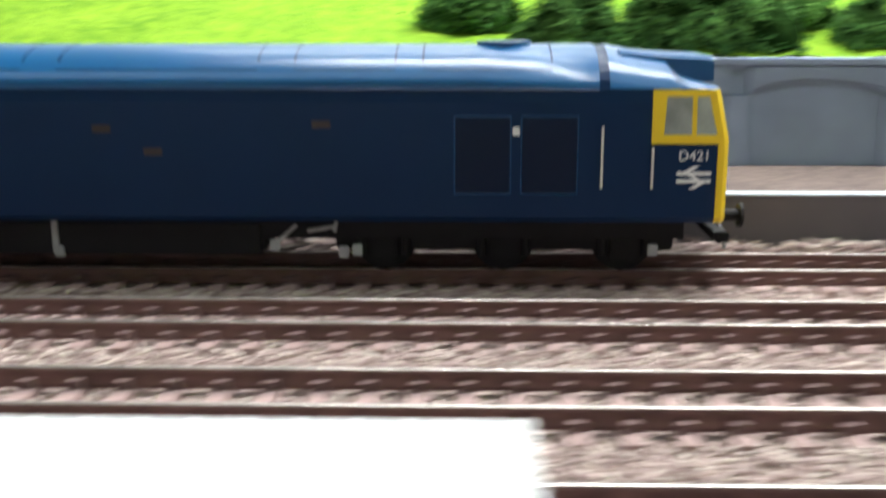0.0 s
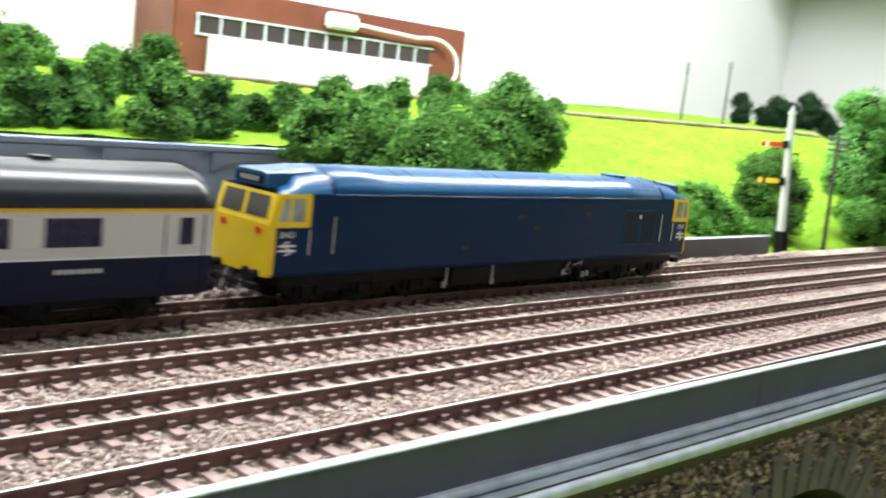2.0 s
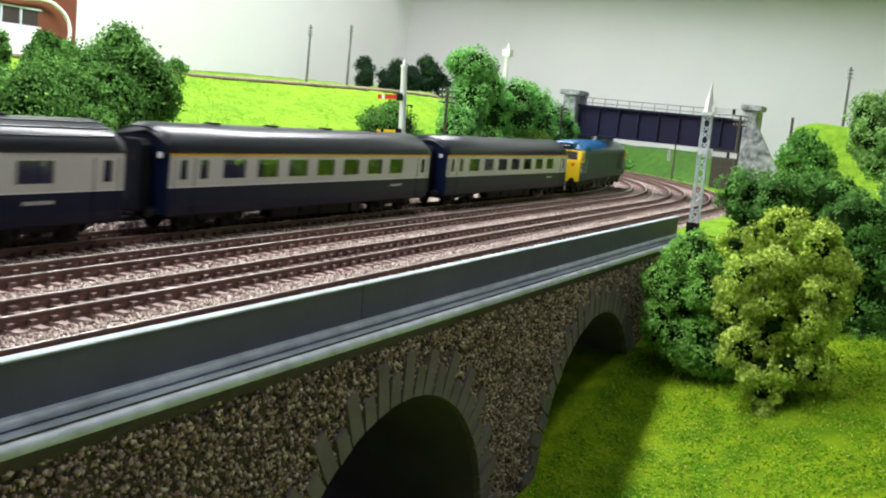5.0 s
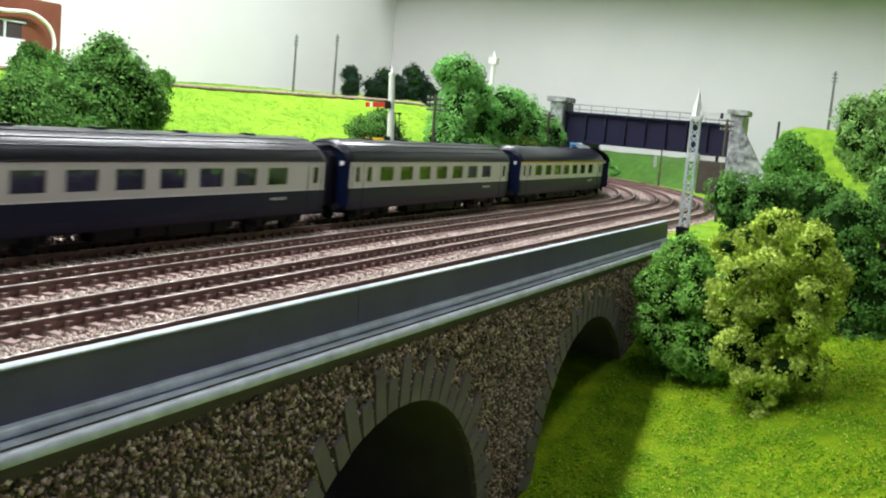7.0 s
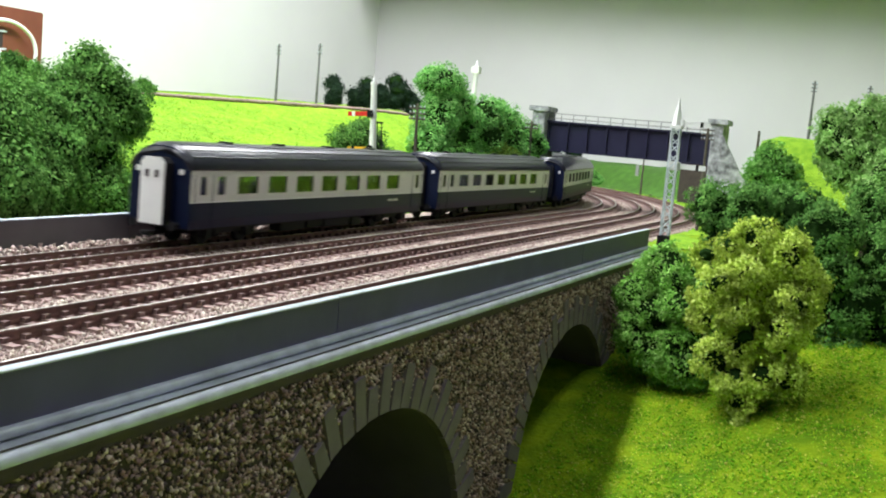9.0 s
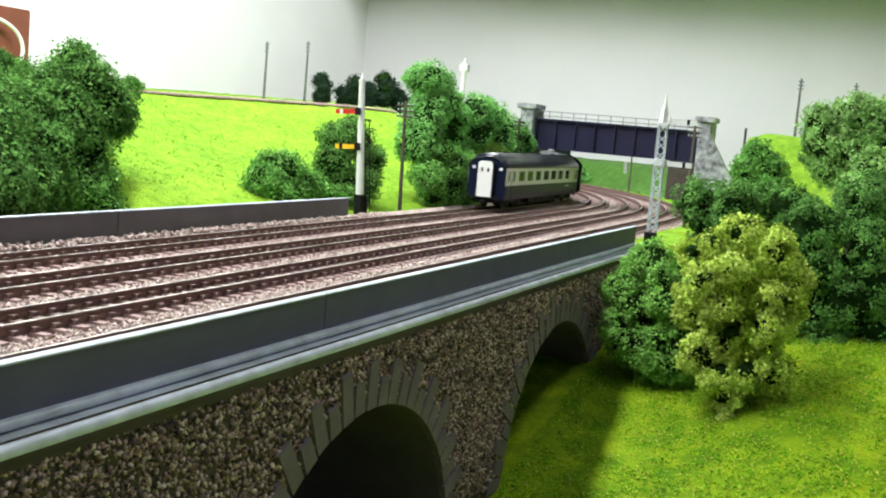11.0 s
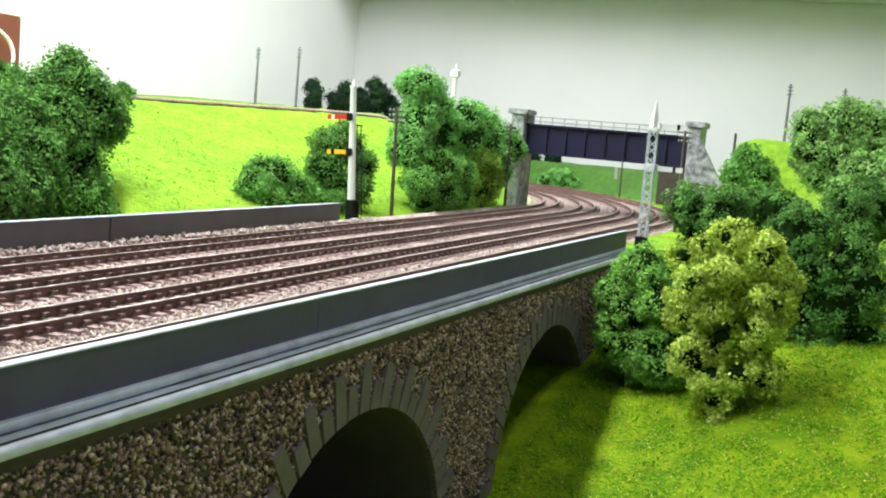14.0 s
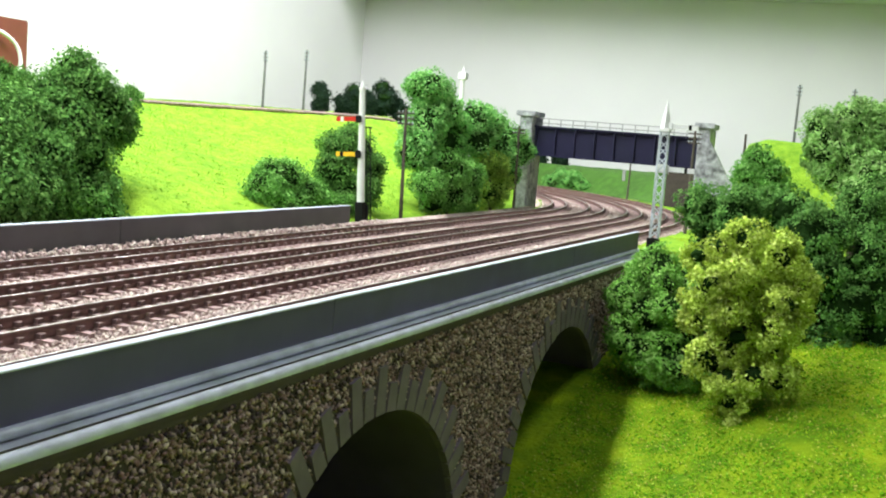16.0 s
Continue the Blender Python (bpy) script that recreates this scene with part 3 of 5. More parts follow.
# ---- trees and bushes ----
def clump(cx, cy, cz, rx, ry, rz, n, r0, r1):
    """Uneven smaller blobs over an ellipsoid."""
    out = [(cx, cy, cz, rx * 0.62, ry * 0.62, rz * 0.62)]
    for i in range(n):
        h = -1 + 2 * (i + 0.5) / n
        a = i * 2.4 + rng.uniform(-0.4, 0.4)
        k = math.sqrt(max(0.0, 1 - h * h)) * rng.uniform(0.6, 0.95)
        r = rng.uniform(r0, r1)
        out.append((cx + rx * k * math.cos(a), cy + ry * k * math.sin(a), cz + rz * h * rng.uniform(0.75, 0.95), r, r, r * rng.uniform(0.7, 1.0)))
    return out


def leaves(bl, n, size, twig=36, tuft=0.36, loose=1.1):
    """Small leaf flakes in tufts over the outside of a set of blobs (x, y, z, rx, ry, rz)."""
    bl = np.array(bl, float)
    w = bl[:, 3] * bl[:, 5]
    g = n // twig + 1
    k = rng.choice(len(bl), g * 4, p=w / w.sum())
    d = rng.normal(size=(g * 4, 3))
    d /= np.linalg.norm(d, axis=1)[:, None]
    lump = 1 + 0.13 * np.sin(d[:, 0] * 7 + k) * np.cos(d[:, 2] * 6 + 2 * k) + 0.07 * np.sin(d[:, 1] * 13 + k * 3)
    c = bl[k, :3] + d * bl[k, 3:6] * (lump * rng.uniform(0.78, loose, g * 4))[:, None]
    # drop the tufts that lie deep inside another blob
    deep = (((c[:, None] - bl[None, :, :3]) / bl[None, :, 3:6]) ** 2).sum(2).min(1) ** 0.5
    pick = np.flatnonzero(deep > 0.72)
    pick = pick[:g] if len(pick) >= g else np.resize(pick, g)
    c, d = np.repeat(c[pick], twig, 0)[:n], np.repeat(d[pick], twig, 0)[:n]
    grow = np.repeat(rng.uniform(0.6, 1.35, g), twig)[:n, None]
    o = rng.normal(0, 1, (n, 3)) * tuft * grow
    o -= d * (o * d).sum(1)[:, None] * 0.55
    c = c + o - d * ((o ** 2).sum(1) / tuft)[:, None] * 0.16
    nrm = d + np.array([0, 0, 0.35]) + 0.55 * rng.normal(size=(n, 3))
    u = np.cross(nrm, rng.normal(size=(n, 3)))
    u /= np.linalg.norm(u, axis=1)[:, None] + 1e-9
    t = np.cross(nrm, u)
    t /= np.linalg.norm(t, axis=1)[:, None] + 1e-9
    s = (size * 0.42 * rng.uniform(0.5, 1.4, n))[:, None]
    v = np.stack([c - u * s, c + t * s * 0.65, c + u * s, c - t * s * 0.65], 1).reshape(-1, 3)
    return v, np.arange(4 * n).reshape(-1, 4)


# near black: the shade inside a crown is put into this colour
M_TWIG_SHADE = mat("twig_shade", (0.012, 0.030, 0.007), 1.0, var=0.4, scale=300, bump=0.2, bscale=300, spec=0.0)


def tree(name, label, bl, n, size, material, foot=None, group="", cat="tree", twig=60, tuft=0.36, inner=0.8, loose=1.1):
    bl = [tuple(b) if len(b) == 6 else (b[0], b[1], b[2], b[3], b[3], b[3] * 0.95) for b in bl]
    x = sum(b[0] for b in bl) / len(bl)
    y = sum(b[1] for b in bl) / len(bl)
    fz = foot if foot is not None else min(b[2] - b[5] for b in bl)
    t = thing(name, label, cat, x, y, fz, group=group)
    bl = [(b[0] - x, b[1] - y, b[2] - fz, *b[3:]) for b in bl]
    v, f = leaves(bl, int(n * 3.2), size, twig, tuft, loose)
    arrays("crown", v, f, material, t)
    # inner mass of twigs, near black to give the shade between the leaves
    bm = bmesh.new()
    top = max(b[2] for b in bl)
    cyl(bm, (0, 0, -0.4), (0, 0, top * 0.75), max(0.12, top * 0.035), max(0.05, top * 0.012), 7)
    for b in bl:
        cyl(bm, (0, 0, max(0.1, min(b[2] * 0.5, top * 0.4))), (b[0], b[1], b[2]), max(0.07, b[3] * 0.05), 0.03, 6)
    part("trunk", bm, M_BARK, t)
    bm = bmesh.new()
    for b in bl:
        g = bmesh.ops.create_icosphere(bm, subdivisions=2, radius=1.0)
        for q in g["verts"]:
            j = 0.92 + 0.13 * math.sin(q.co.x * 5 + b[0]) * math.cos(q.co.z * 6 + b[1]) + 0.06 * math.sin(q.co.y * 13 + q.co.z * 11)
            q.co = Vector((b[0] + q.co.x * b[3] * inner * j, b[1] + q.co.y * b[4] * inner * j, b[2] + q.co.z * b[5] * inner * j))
    part("twig_shade_mass", bm, M_TWIG_SHADE, t)
    return t


# the group beside the end of the viaduct
tree("tree", "yellow-green bushy model tree beside the viaduct", clump(51.2, -26.2, 0.3, 2.6, 2.9, 3.5, 26, 0.75, 1.3) + [(50.2, -25.0, -3.0, 1.1), (49.8, -26.0, -3.6, 1.1), (49.6, -27.2, -3.2, 1.0), (50.2, -28.2, -3.4, 0.9), (49.5, -26.2, -4.6, 0.75), (49.4, -26.4, -5.5, 0.5)], 15500, 0.21, L_YELLOW, foot=-6.0, twig=130, tuft=0.25, inner=0.52, loose=1.15)
tree("bush", "dense green model bush against the end of the viaduct", clump(55.3, -21.9, -1.7, 2.4, 2.7, 2.6, 20, 0.9, 1.4) + [(54, -21.6, -3.8, 1.5), (53.4, -23.2, -3.9, 1.4), (54, -20.4, -3.4, 1.2)], 13000, 0.19, L_BUSH, foot=-6.0, cat="bush", twig=80, tuft=0.25, inner=0.74)
tree("tree", "dark green model tree behind the yellow-green one", clump(60.5, -29.5, -0.2, 2.9, 3.9, 4.9, 28, 1.2, 1.8) + [(58.5, -29.2, -4.6, 1.5), (59, -31.2, -4.2, 1.4), (58, -27.6, -4.4, 1.3)], 13000, 0.22, L_DARK, foot=-6.0, twig=80, tuft=0.27, inner=0.72)
tree("bush", "dark green spreading bush on the bank", clump(66.5, -25.0, 2.3, 2.4, 5.2, 2.4, 24, 1.1, 1.7) + [(68, -31.5, 4.2, 2.2)], 11000, 0.23, L_DARK, foot=-3.0, cat="bush", twig=80, tuft=0.27, inner=0.72)
tree("tree", "tall light green model tree on the bank", [(80, -28.0, 8.0, 1.9), (80, -27.5, 9.4, 1.5), (80, -29.6, 9.8, 1.9), (80, -31.4, 9.6, 1.9), (80, -29.6, 7.6, 2.0), (80, -31.2, 7.4, 2.0), (80, -28.4, 6.2, 1.5), (80, -33.4, 9.2, 2.2), (80, -33, 6.6, 2.2)], 9500, 0.26, L_PALE, foot=0.0, twig=70, tuft=0.33)
tree("tree", "mid green model tree on the bank", [(75, -31.4, 6.2, 1.7), (75, -30.6, 4.8, 1.7), (75, -32.5, 4.6, 2.4), (75, -35, 4.8, 2.6), (75, -33.6, 6.8, 1.9)], 5000, 0.28, L_PALE, foot=-1.0, twig=48, tuft=0.42)
tree("bush", "round olive green bush by the bridge bank", [(92, -22.0, 6.7, 1.4), (92, -21.6, 5.4, 1.5), (92, -22.9, 5.4, 1.6), (92, -22.2, 4.0, 1.7)], 3200, 0.27, L_GREEN, foot=1.0, cat="bush")
# beyond the tracks
tree("tree", "tall bright green model tree beside the tracks", [(86, 6.0, 10.9, 1.7), (87, 5.4, 10.4, 1.4), (85.6, 6.8, 10.6, 1.3), (86.5, 5.8, 8.4, 2.0), (85.5, 6.0, 6.6, 2.0), (84.5, 6.0, 4.9, 1.9), (90, 5.8, 9.0, 1.5)], 6000, 0.26, L_BRIGHT, foot=-0.2)
tree("tree", "mid green model tree beside the tracks", [(96, 5.4, 8.4, 2.0), (98.5, 4.8, 8.2, 1.9), (96, 5, 6.4, 2.0), (102.5, 4.8, 7.6, 1.6), (106, 4.6, 6.6, 1.6), (101, 4.6, 5.6, 2.0), (105.5, 4.6, 4.8, 1.6), (105, 4.3, 3.2, 1.3), (107, 3.7, 6.4, 1.1), (106.8, 3.8, 5.0, 1.0), (106, 4.0, 7.5, 1.1), (107.4, 3.4, 5.7, 0.9), (92.5, 5.9, 7.8, 1.5), (92.0, 5.9, 6.0, 1.6), (93.0, 5.6, 4.4, 1.4)], 6200, 0.28, L_BRIGHT, foot=-0.3)
tree("bush", "round green bush at the edge of the tracks", [(87.7, 4.0, 3.4, 1.9), (84, 4.4, 2.4, 1.7), (92, 4.0, 3.0, 1.8), (88, 3.9, 1.5, 1.7), (84.5, 4.2, 1.0, 1.3), (92, 3.9, 1.2, 1.4), (86.6, 4.2, 4.6, 1.2)], 5600, 0.26, L_GREEN, foot=-0.3, cat="bush")
tree("bush", "olive green bush at the edge of the tracks", [(98.8, 3.9, 4.1, 1.5), (101, 3.8, 2.6, 1.4), (99, 3.8, 1.4, 1.4), (96.5, 4.0, 4.9, 1.0)], 3200, 0.26, L_OLIVE, foot=-0.3, cat="bush")
tree("bush", "low dark green bush behind the parapet", [(63.6, 8.2, 1.9, 1.5), (65.6, 7.8, 2.7, 1.4), (64.2, 7.6, 0.7, 1.6), (67.2, 7.0, 1.7, 1.3), (66.0, 7.2, 0.8, 1.5), (69.0, 6.6, 0.9, 1.2), (71.0, 6.0, 0.7, 1.1), (64.4, 8.4, 3.0, 1.0)], 6200, 0.25, L_GREEN, foot=-0.1, cat="bush")
tree("bush", "rounded dark green bush beside the signal", [(72.4, 7.4, 5.0, 1.5), (71.8, 7.2, 3.2, 1.7), (74.4, 6.4, 4.9, 1.3), (75.4, 5.9, 3.6, 1.2), (74.6, 5.8, 1.8, 1.4), (72.6, 6.6, 1.6, 1.5), (73.4, 7.0, 5.9, 1.0)], 5600, 0.25, L_DARK, foot=-0.1, cat="bush")
# the large clump behind the parapet and up the hillside
tree("tree", "large dark green clump of trees behind the parapet", [(51, 14.2, 8.7, 1.3), (51, 12.9, 7.4, 1.6), (51, 14.4, 6.8, 2.0), (52, 12.2, 6.5, 1.6), (52.2, 11.9, 5.4, 1.3), (49, 14.4, 6.6, 2.0), (49, 13.1, 5.2, 2.2), (50, 12.5, 3.6, 2.0), (46, 12.4, 3.2, 2.3), (48.5, 11.7, 1.4, 2.0), (46, 14, 5.0, 2.4), (44, 11.6, 1.4, 2.3), (50, 11.4, 1.2, 1.6), (47, 12.4, 1.2, 2.2), (41, 10.8, 1.8, 2.6), (42.5, 12.5, 4.6, 2.3), (49.4, 10.6, 0.4, 1.4)], 18000, 0.27, L_DARK, foot=-0.5, twig=48, tuft=0.42)
tree("tree", "dark bushy tree beside the large clump", [(42, 17, 5.4, 2.4), (41, 16.5, 3.0, 2.6), (39, 18.5, 4.8, 2.2)], 5000, 0.3, L_DARK, foot=-0.5)
HILL_BUSHES = [(13.5, 23.0, 2.3), (13.8, 29.8, 1.8), (23.5, 23.2, 1.4), (18.7, 23.2, 1.2), (21, 23, 1.1), (26.3, 24, 1.7), (36.6, 33.8, 1.6), (30.6, 23, 2.0), (35.9, 27.3, 1.4), (38.3, 25, 1.6), (44.8, 24, 1.8), (48.7, 24, 2.0), (62.3, 33, 1.5), (53, 23, 2.0), (1.4, 25.7, 1.9), (4.7, 21.8, 1.2), (7.4, 31.5, 1.2), (6.8, 22.6, 1.3), (9.7, 23, 1.7), (16.6, 26.0, 1.6), (34, 23.4, 1.7), (41.5, 23, 1.7), (28.4, 27.0, 1.7), (32.8, 30.5, 1.3), (47, 27.5, 1.7), (51.5, 27.0, 1.8), (11.4, 26.5, 1.3), (43.5, 28, 1.2), (24.8, 28.5, 1.3)]
for i, (x, y, h) in enumerate(HILL_BUSHES):
    z = float(hill_z(np.array(x), np.array(y)))
    y -= 0.7
    lobes = [(x, y, z + h * 0.35, h * 0.75), (x + h * 0.5, y - 0.3, z + h * 0.1, h * 0.6), (x - h * 0.6, y - 0.2, z + h * 0.15, h * 0.6)]
    for j in range(7):
        a, up = rng.uniform(0, 6.28), rng.uniform(0.1, 1.45)
        k = h * rng.uniform(0.35, 0.8) * (1.25 - 0.5 * up)
        lobes.append((x + k * math.cos(a) * 1.25, y + k * math.sin(a) * 0.8, z + h * up, h * rng.uniform(0.3, 0.55)))
    tree("bush", ("dark green bush", "leafy green bush", "dense green bush")[i % 3] + " on the grassy hillside", lobes, 2000, 0.26, (L_HILL, L_DARK, L_HILL)[i % 3], foot=z - 0.1, group="bushes on the hillside", cat="bush", tuft=0.3)
for i, (x, y, h) in enumerate(((35, 37, 0.8), (28.3, 35, 1.5), (26, 37.5, 2.2), (23, 38, 2.3), (20, 38, 1.8), (69, 36.6, 1.1), (79, 36.6, 0.7), (83, 36, 0.8))):
    z = float(hill_z(np.array(float(x)), np.array(float(y))))
    tree("bush", "small dark bush on the crest of the hill", [(x, y, z + h * 0.6, h), (x + h * 0.7, y, z + h * 0.4, h * 0.8)], 1300, 0.3, L_DARK, foot=z - 0.1, group="bushes along the crest", cat="bush")
for i, (x, y, h) in enumerate(((122.5, 37.3, 2.4), (124, 34.8, 1.5), (125, 33.4, 2.6), (126, 31.8, 2.0), (127, 30.2, 3.1), (128, 28.4, 2.0), (128, 26.6, 1.3))):
    z = float(hill_z(np.array(float(x)), np.array(float(y))))
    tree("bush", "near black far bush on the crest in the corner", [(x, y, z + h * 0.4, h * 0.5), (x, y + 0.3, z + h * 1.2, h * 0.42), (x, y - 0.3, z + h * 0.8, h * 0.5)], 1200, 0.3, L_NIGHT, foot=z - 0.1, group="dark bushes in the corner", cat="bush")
tree("bush", "round bright green bush beyond the bridge", [(174, 17, 0.9, 1.9), (174, 19.6, 0.5, 1.6), (174.5, 14.8, 0.4, 1.5), (174, 18.2, 2.0, 1.3), (174, 16, 1.8, 1.2)], 3000, 0.36, L_BRIGHT, foot=-0.5, cat="bush")
for x, y in ((198, 29.9), (198, 25.8)):
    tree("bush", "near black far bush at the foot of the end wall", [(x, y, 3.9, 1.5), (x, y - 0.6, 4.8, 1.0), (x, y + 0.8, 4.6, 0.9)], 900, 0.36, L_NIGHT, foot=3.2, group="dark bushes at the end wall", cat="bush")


# turf flock on the nearer grass
n = 70000
x, y = rng.uniform(33, 84, n), rng.uniform(-40, -17.5, n)
m = y < face_y(x) - 0.2
pebbles("turf_flock", np.stack([x[m], y[m], bank_z(x[m], y[m]) + 0.05], 1), 0.072, M_TURF, None, 0.45, corners=4)
tagged(bpy.data.objects["turf_flock"], "loose green turf flock on the bank", "grass")
n = 26000
x, y = rng.uniform(44, 130, n), rng.uniform(4, 38, n)
m = side(x, y) > 4
pebbles("hill_flock", np.stack([x[m], y[m], hill_z(x[m], y[m]) + 0.06], 1), 0.075, M_TURFHI, None, 0.3, corners=4)
crest = [(x, 35.9 - 14 * float(smooth((x - 78) / 40)) + max(0.0, x - CX) ** 2 / 150, 0.0) for x in range(40, 120, 2)]
v, f = sweep([(-0.12, 0.0), (0.12, 0.0), (0.12, 0.35), (-0.12, 0.35)], crest)
v[:, 2] += hill_z(v[:, 0], v[:, 1]) - 0.05
tagged(arrays("crest_fence", v, f, M_SLEEPER), "low brown edging along the crest of the hill", "fence")
tagged(bpy.data.objects["hill_flock"], "loose light green flock on the hillside", "grass")

# ---- the locomotive ----
HALF = [(1.66, 1.27), (1.75, 1.40), (1.76, 2.2), (1.76, 3.1), (1.76, 3.9), (1.72, 4.18), (1.64, 4.37), (1.50, 4.55), (1.32, 4.71), (1.10, 4.85), (0.55, 5.02), (0.0, 5.07)]


def rake(z):
    return 0.0 if z < 3.1 else (z - 3.1) * 0.22 if z < 4.2 else 0.242 + (z - 4.2) * 0.6


def droop(z, f):
    """Lowers the roof towards the cab front."""
    return z if z < 4.2 else 4.2 + (z - 4.2) * f


def full(half, k=1.0):
    return [(y * k, z) for y, z in half] + [(-y * k, z) for y, z in half[-2::-1]]


def wheelset(bogie, x, r):
    bm = bmesh.new()
    for y in (-0.78, 0.78):
        cyl(bm, (x, y - 0.14, r), (x, y + 0.14, r), r, n=20)
        cyl(bm, (x, y - 0.17, r), (x, y + 0.17, r), r * 0.35, n=12)
    cyl(bm, (x, -0.7, r), (x, 0.7, r), 0.15, n=8)
    part("wheelset", bm, M_BLACK, bogie)


def bogie(parent, xc, axles, r, length):
    bm = bmesh.new()
    for s in (-1, 1):
        box(bm, xc - length / 2, xc + length / 2, s * 1.15 - 0.13, s * 1.15 + 0.13, 0.55, 0.95, 0.05)
        for a in axles:
            box(bm, xc + a - 0.28, xc + a + 0.28, s * 1.28 - 0.1, s * 1.28 + 0.1, 0.35, 0.85, 0.04)
            for k in (-1, 1):
                cyl(bm, (xc + a + k * 0.5, s * 1.3, 0.45), (xc + a + k * 0.5, s * 1.3, 0.9), 0.11, n=8)
    box(bm, xc - 0.6, xc + 0.6, -1.1, 1.1, 0.6, 1.0)
    b = part("bogie", bm, M_BLACK, parent, "black bogie frame with springs")
    for a in axles:
        wheelset(b, xc + a, r)
    return b


def slab(bm, pts, y0, y1):
    """A flat panel of (x, z) corners between two y."""
    loft(bm, [[(x, y0, z) for x, z in pts], [(x, y1, z) for x, z in pts]])


def letters(parent, txt, x, y, z, size, material, flip):
    cu = bpy.data.curves.new("number", "FONT")
    cu.body, cu.size, cu.extrude, cu.align_x = txt, size * U, 0.004 * U, "CENTER"
    cu.materials.append(material)
    ob = new("number", cu)
    ob.parent = parent
    ob.matrix_basis = pose(x * U, y * U, z * U, 90, 0, 180 if flip else 0)
    return ob


def locomotive():
    t = thing("diesel_locomotive", "blue model diesel locomotive with full yellow cab ends", "locomotive")
    L = 13.4
    rings = []
    for e in (-1, 1):
        def ring(dx, k, f, useful=True):
            return [(e * (L - dx - (rake(z) if useful else 0)), y, droop(z, f)) for y, z in full(HALF, k)]
        seq = [ring(0, 0.94, 0.16), ring(0.1, 0.975, 0.2), ring(0.4, 0.99, 0.36), ring(1.3, 1.0, 0.74, False), ring(2.6, 1.0, 1, False)]
        rings += seq if e < 0 else seq[::-1]
    bm = bmesh.new()
    loft(bm, rings)
    shell = part("body", bm, M_BLUE, t)
    # roof skin lying on the shell, its lighter blue holds the light from above
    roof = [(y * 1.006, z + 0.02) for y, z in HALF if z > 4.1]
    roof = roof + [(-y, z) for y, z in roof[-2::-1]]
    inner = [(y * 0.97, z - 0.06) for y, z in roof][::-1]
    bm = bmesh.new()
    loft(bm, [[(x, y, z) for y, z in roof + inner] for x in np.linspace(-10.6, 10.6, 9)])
    part("roof", bm, M_BLUE_LIT, t, "curved blue roof, light from above put into a brighter blue", smooth=True)
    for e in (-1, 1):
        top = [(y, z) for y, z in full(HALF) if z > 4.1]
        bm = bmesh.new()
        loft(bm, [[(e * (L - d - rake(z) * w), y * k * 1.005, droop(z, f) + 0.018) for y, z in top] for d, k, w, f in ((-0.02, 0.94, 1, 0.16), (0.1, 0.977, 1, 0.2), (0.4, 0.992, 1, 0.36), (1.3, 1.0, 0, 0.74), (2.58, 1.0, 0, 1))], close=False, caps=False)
        part("cab_dome", bm, M_BLUE_LIT, t, "domed blue cab roof", smooth=True)
        # yellow front, wrapped round the corners
        low = [(y, z) for y, z in HALF if z <= 4.19]
        bm = bmesh.new()
        vs = [[bm.verts.new((e * (L + 0.02 - d - rake(z)), s * y * k + s * 0.012, z)) for d, k, s in ((0.24, 0.985, -1), (0.10, 0.978, -1), (0, 0.94, -1), (0, 0.45, -1), (0, 0.45, 1), (0, 0.94, 1), (0.10, 0.978, 1), (0.24, 0.985, 1))] for y, z in low]
        for a, b in zip(vs, vs[1:]):
            for i in range(7):
                bm.faces.new((a[i], a[i + 1], b[i + 1], b[i]))
        front = part("cab_front", bm, M_YELLOW, t, "bright yellow cab front")
        # windscreens with a middle pillar
        for s in (-1, 1):
            bm = bmesh.new()
            q = [(0.12, 3.3), (1.4, 3.3), (1.34, 4.06), (0.12, 4.06)]
            loft(bm, [[(e * (L + o - rake(z)), s * y, z) for y, z in q] for o in (0.0, 0.045)])
            part("windscreen", bm, M_PANE, front, "dark windscreen")
            # buffer
            bm = bmesh.new()
            cyl(bm, (e * (L - 0.1), s * 1.15, 1.35), (e * (L + 0.45), s * 1.15, 1.35), 0.14)
            cyl(bm, (e * (L + 0.45), s * 1.15, 1.35), (e * (L + 0.52), s * 1.15, 1.35), 0.28, n=14)
            part("buffer", bm, M_BLACK, t, "black oval buffer")
            bm = bmesh.new()
            cyl(bm, (e * (L + 0.02), s * 1.05, 2.85), (e * (L + 0.08), s * 1.05, 2.85), 0.14, n=12)
            part("tail_lamp", bm, M_RED, front, "red round marker lamp")
            # cab side window frame, drawn over the corner
            xa, xb = e * (L - 0.12), e * (L - 1.66)
            yy = (s * 1.735, s * 1.782)
            bm = bmesh.new()
            slab(bm, [(xa, 3.02), (xb, 3.02), (xb, 3.22), (xa, 3.22)], *yy)
            slab(bm, [(e * (L - 0.30), 4.04), (xb, 4.04), (xb, 4.18), (e * (L - 0.34), 4.18)], *yy)
            slab(bm, [(xb, 3.22), (e * (L - 1.40), 3.22), (e * (L - 1.36), 4.04), (xb, 4.04)], *yy)
            slab(bm, [(e * (L - 0.80), 3.22), (e * (L - 0.70), 3.22), (e * (L - 0.72), 4.04), (e * (L - 0.82), 4.04)], *yy)
            slab(bm, [(xa, 3.22), (e * (L - 0.26), 3.22), (e * (L - 0.46), 4.04), (e * (L - 0.30), 4.04)], *yy)
            part("cab_window_frame", bm, M_YELLOW, t, "yellow frame round the cab side windows")
            bm = bmesh.new()
            slab(bm, [(e * (L - 0.2), 3.2), (e * (L - 1.45), 3.2), (e * (L - 1.45), 4.06), (e * (L - 0.4), 4.06)], s * 1.72, s * 1.766)
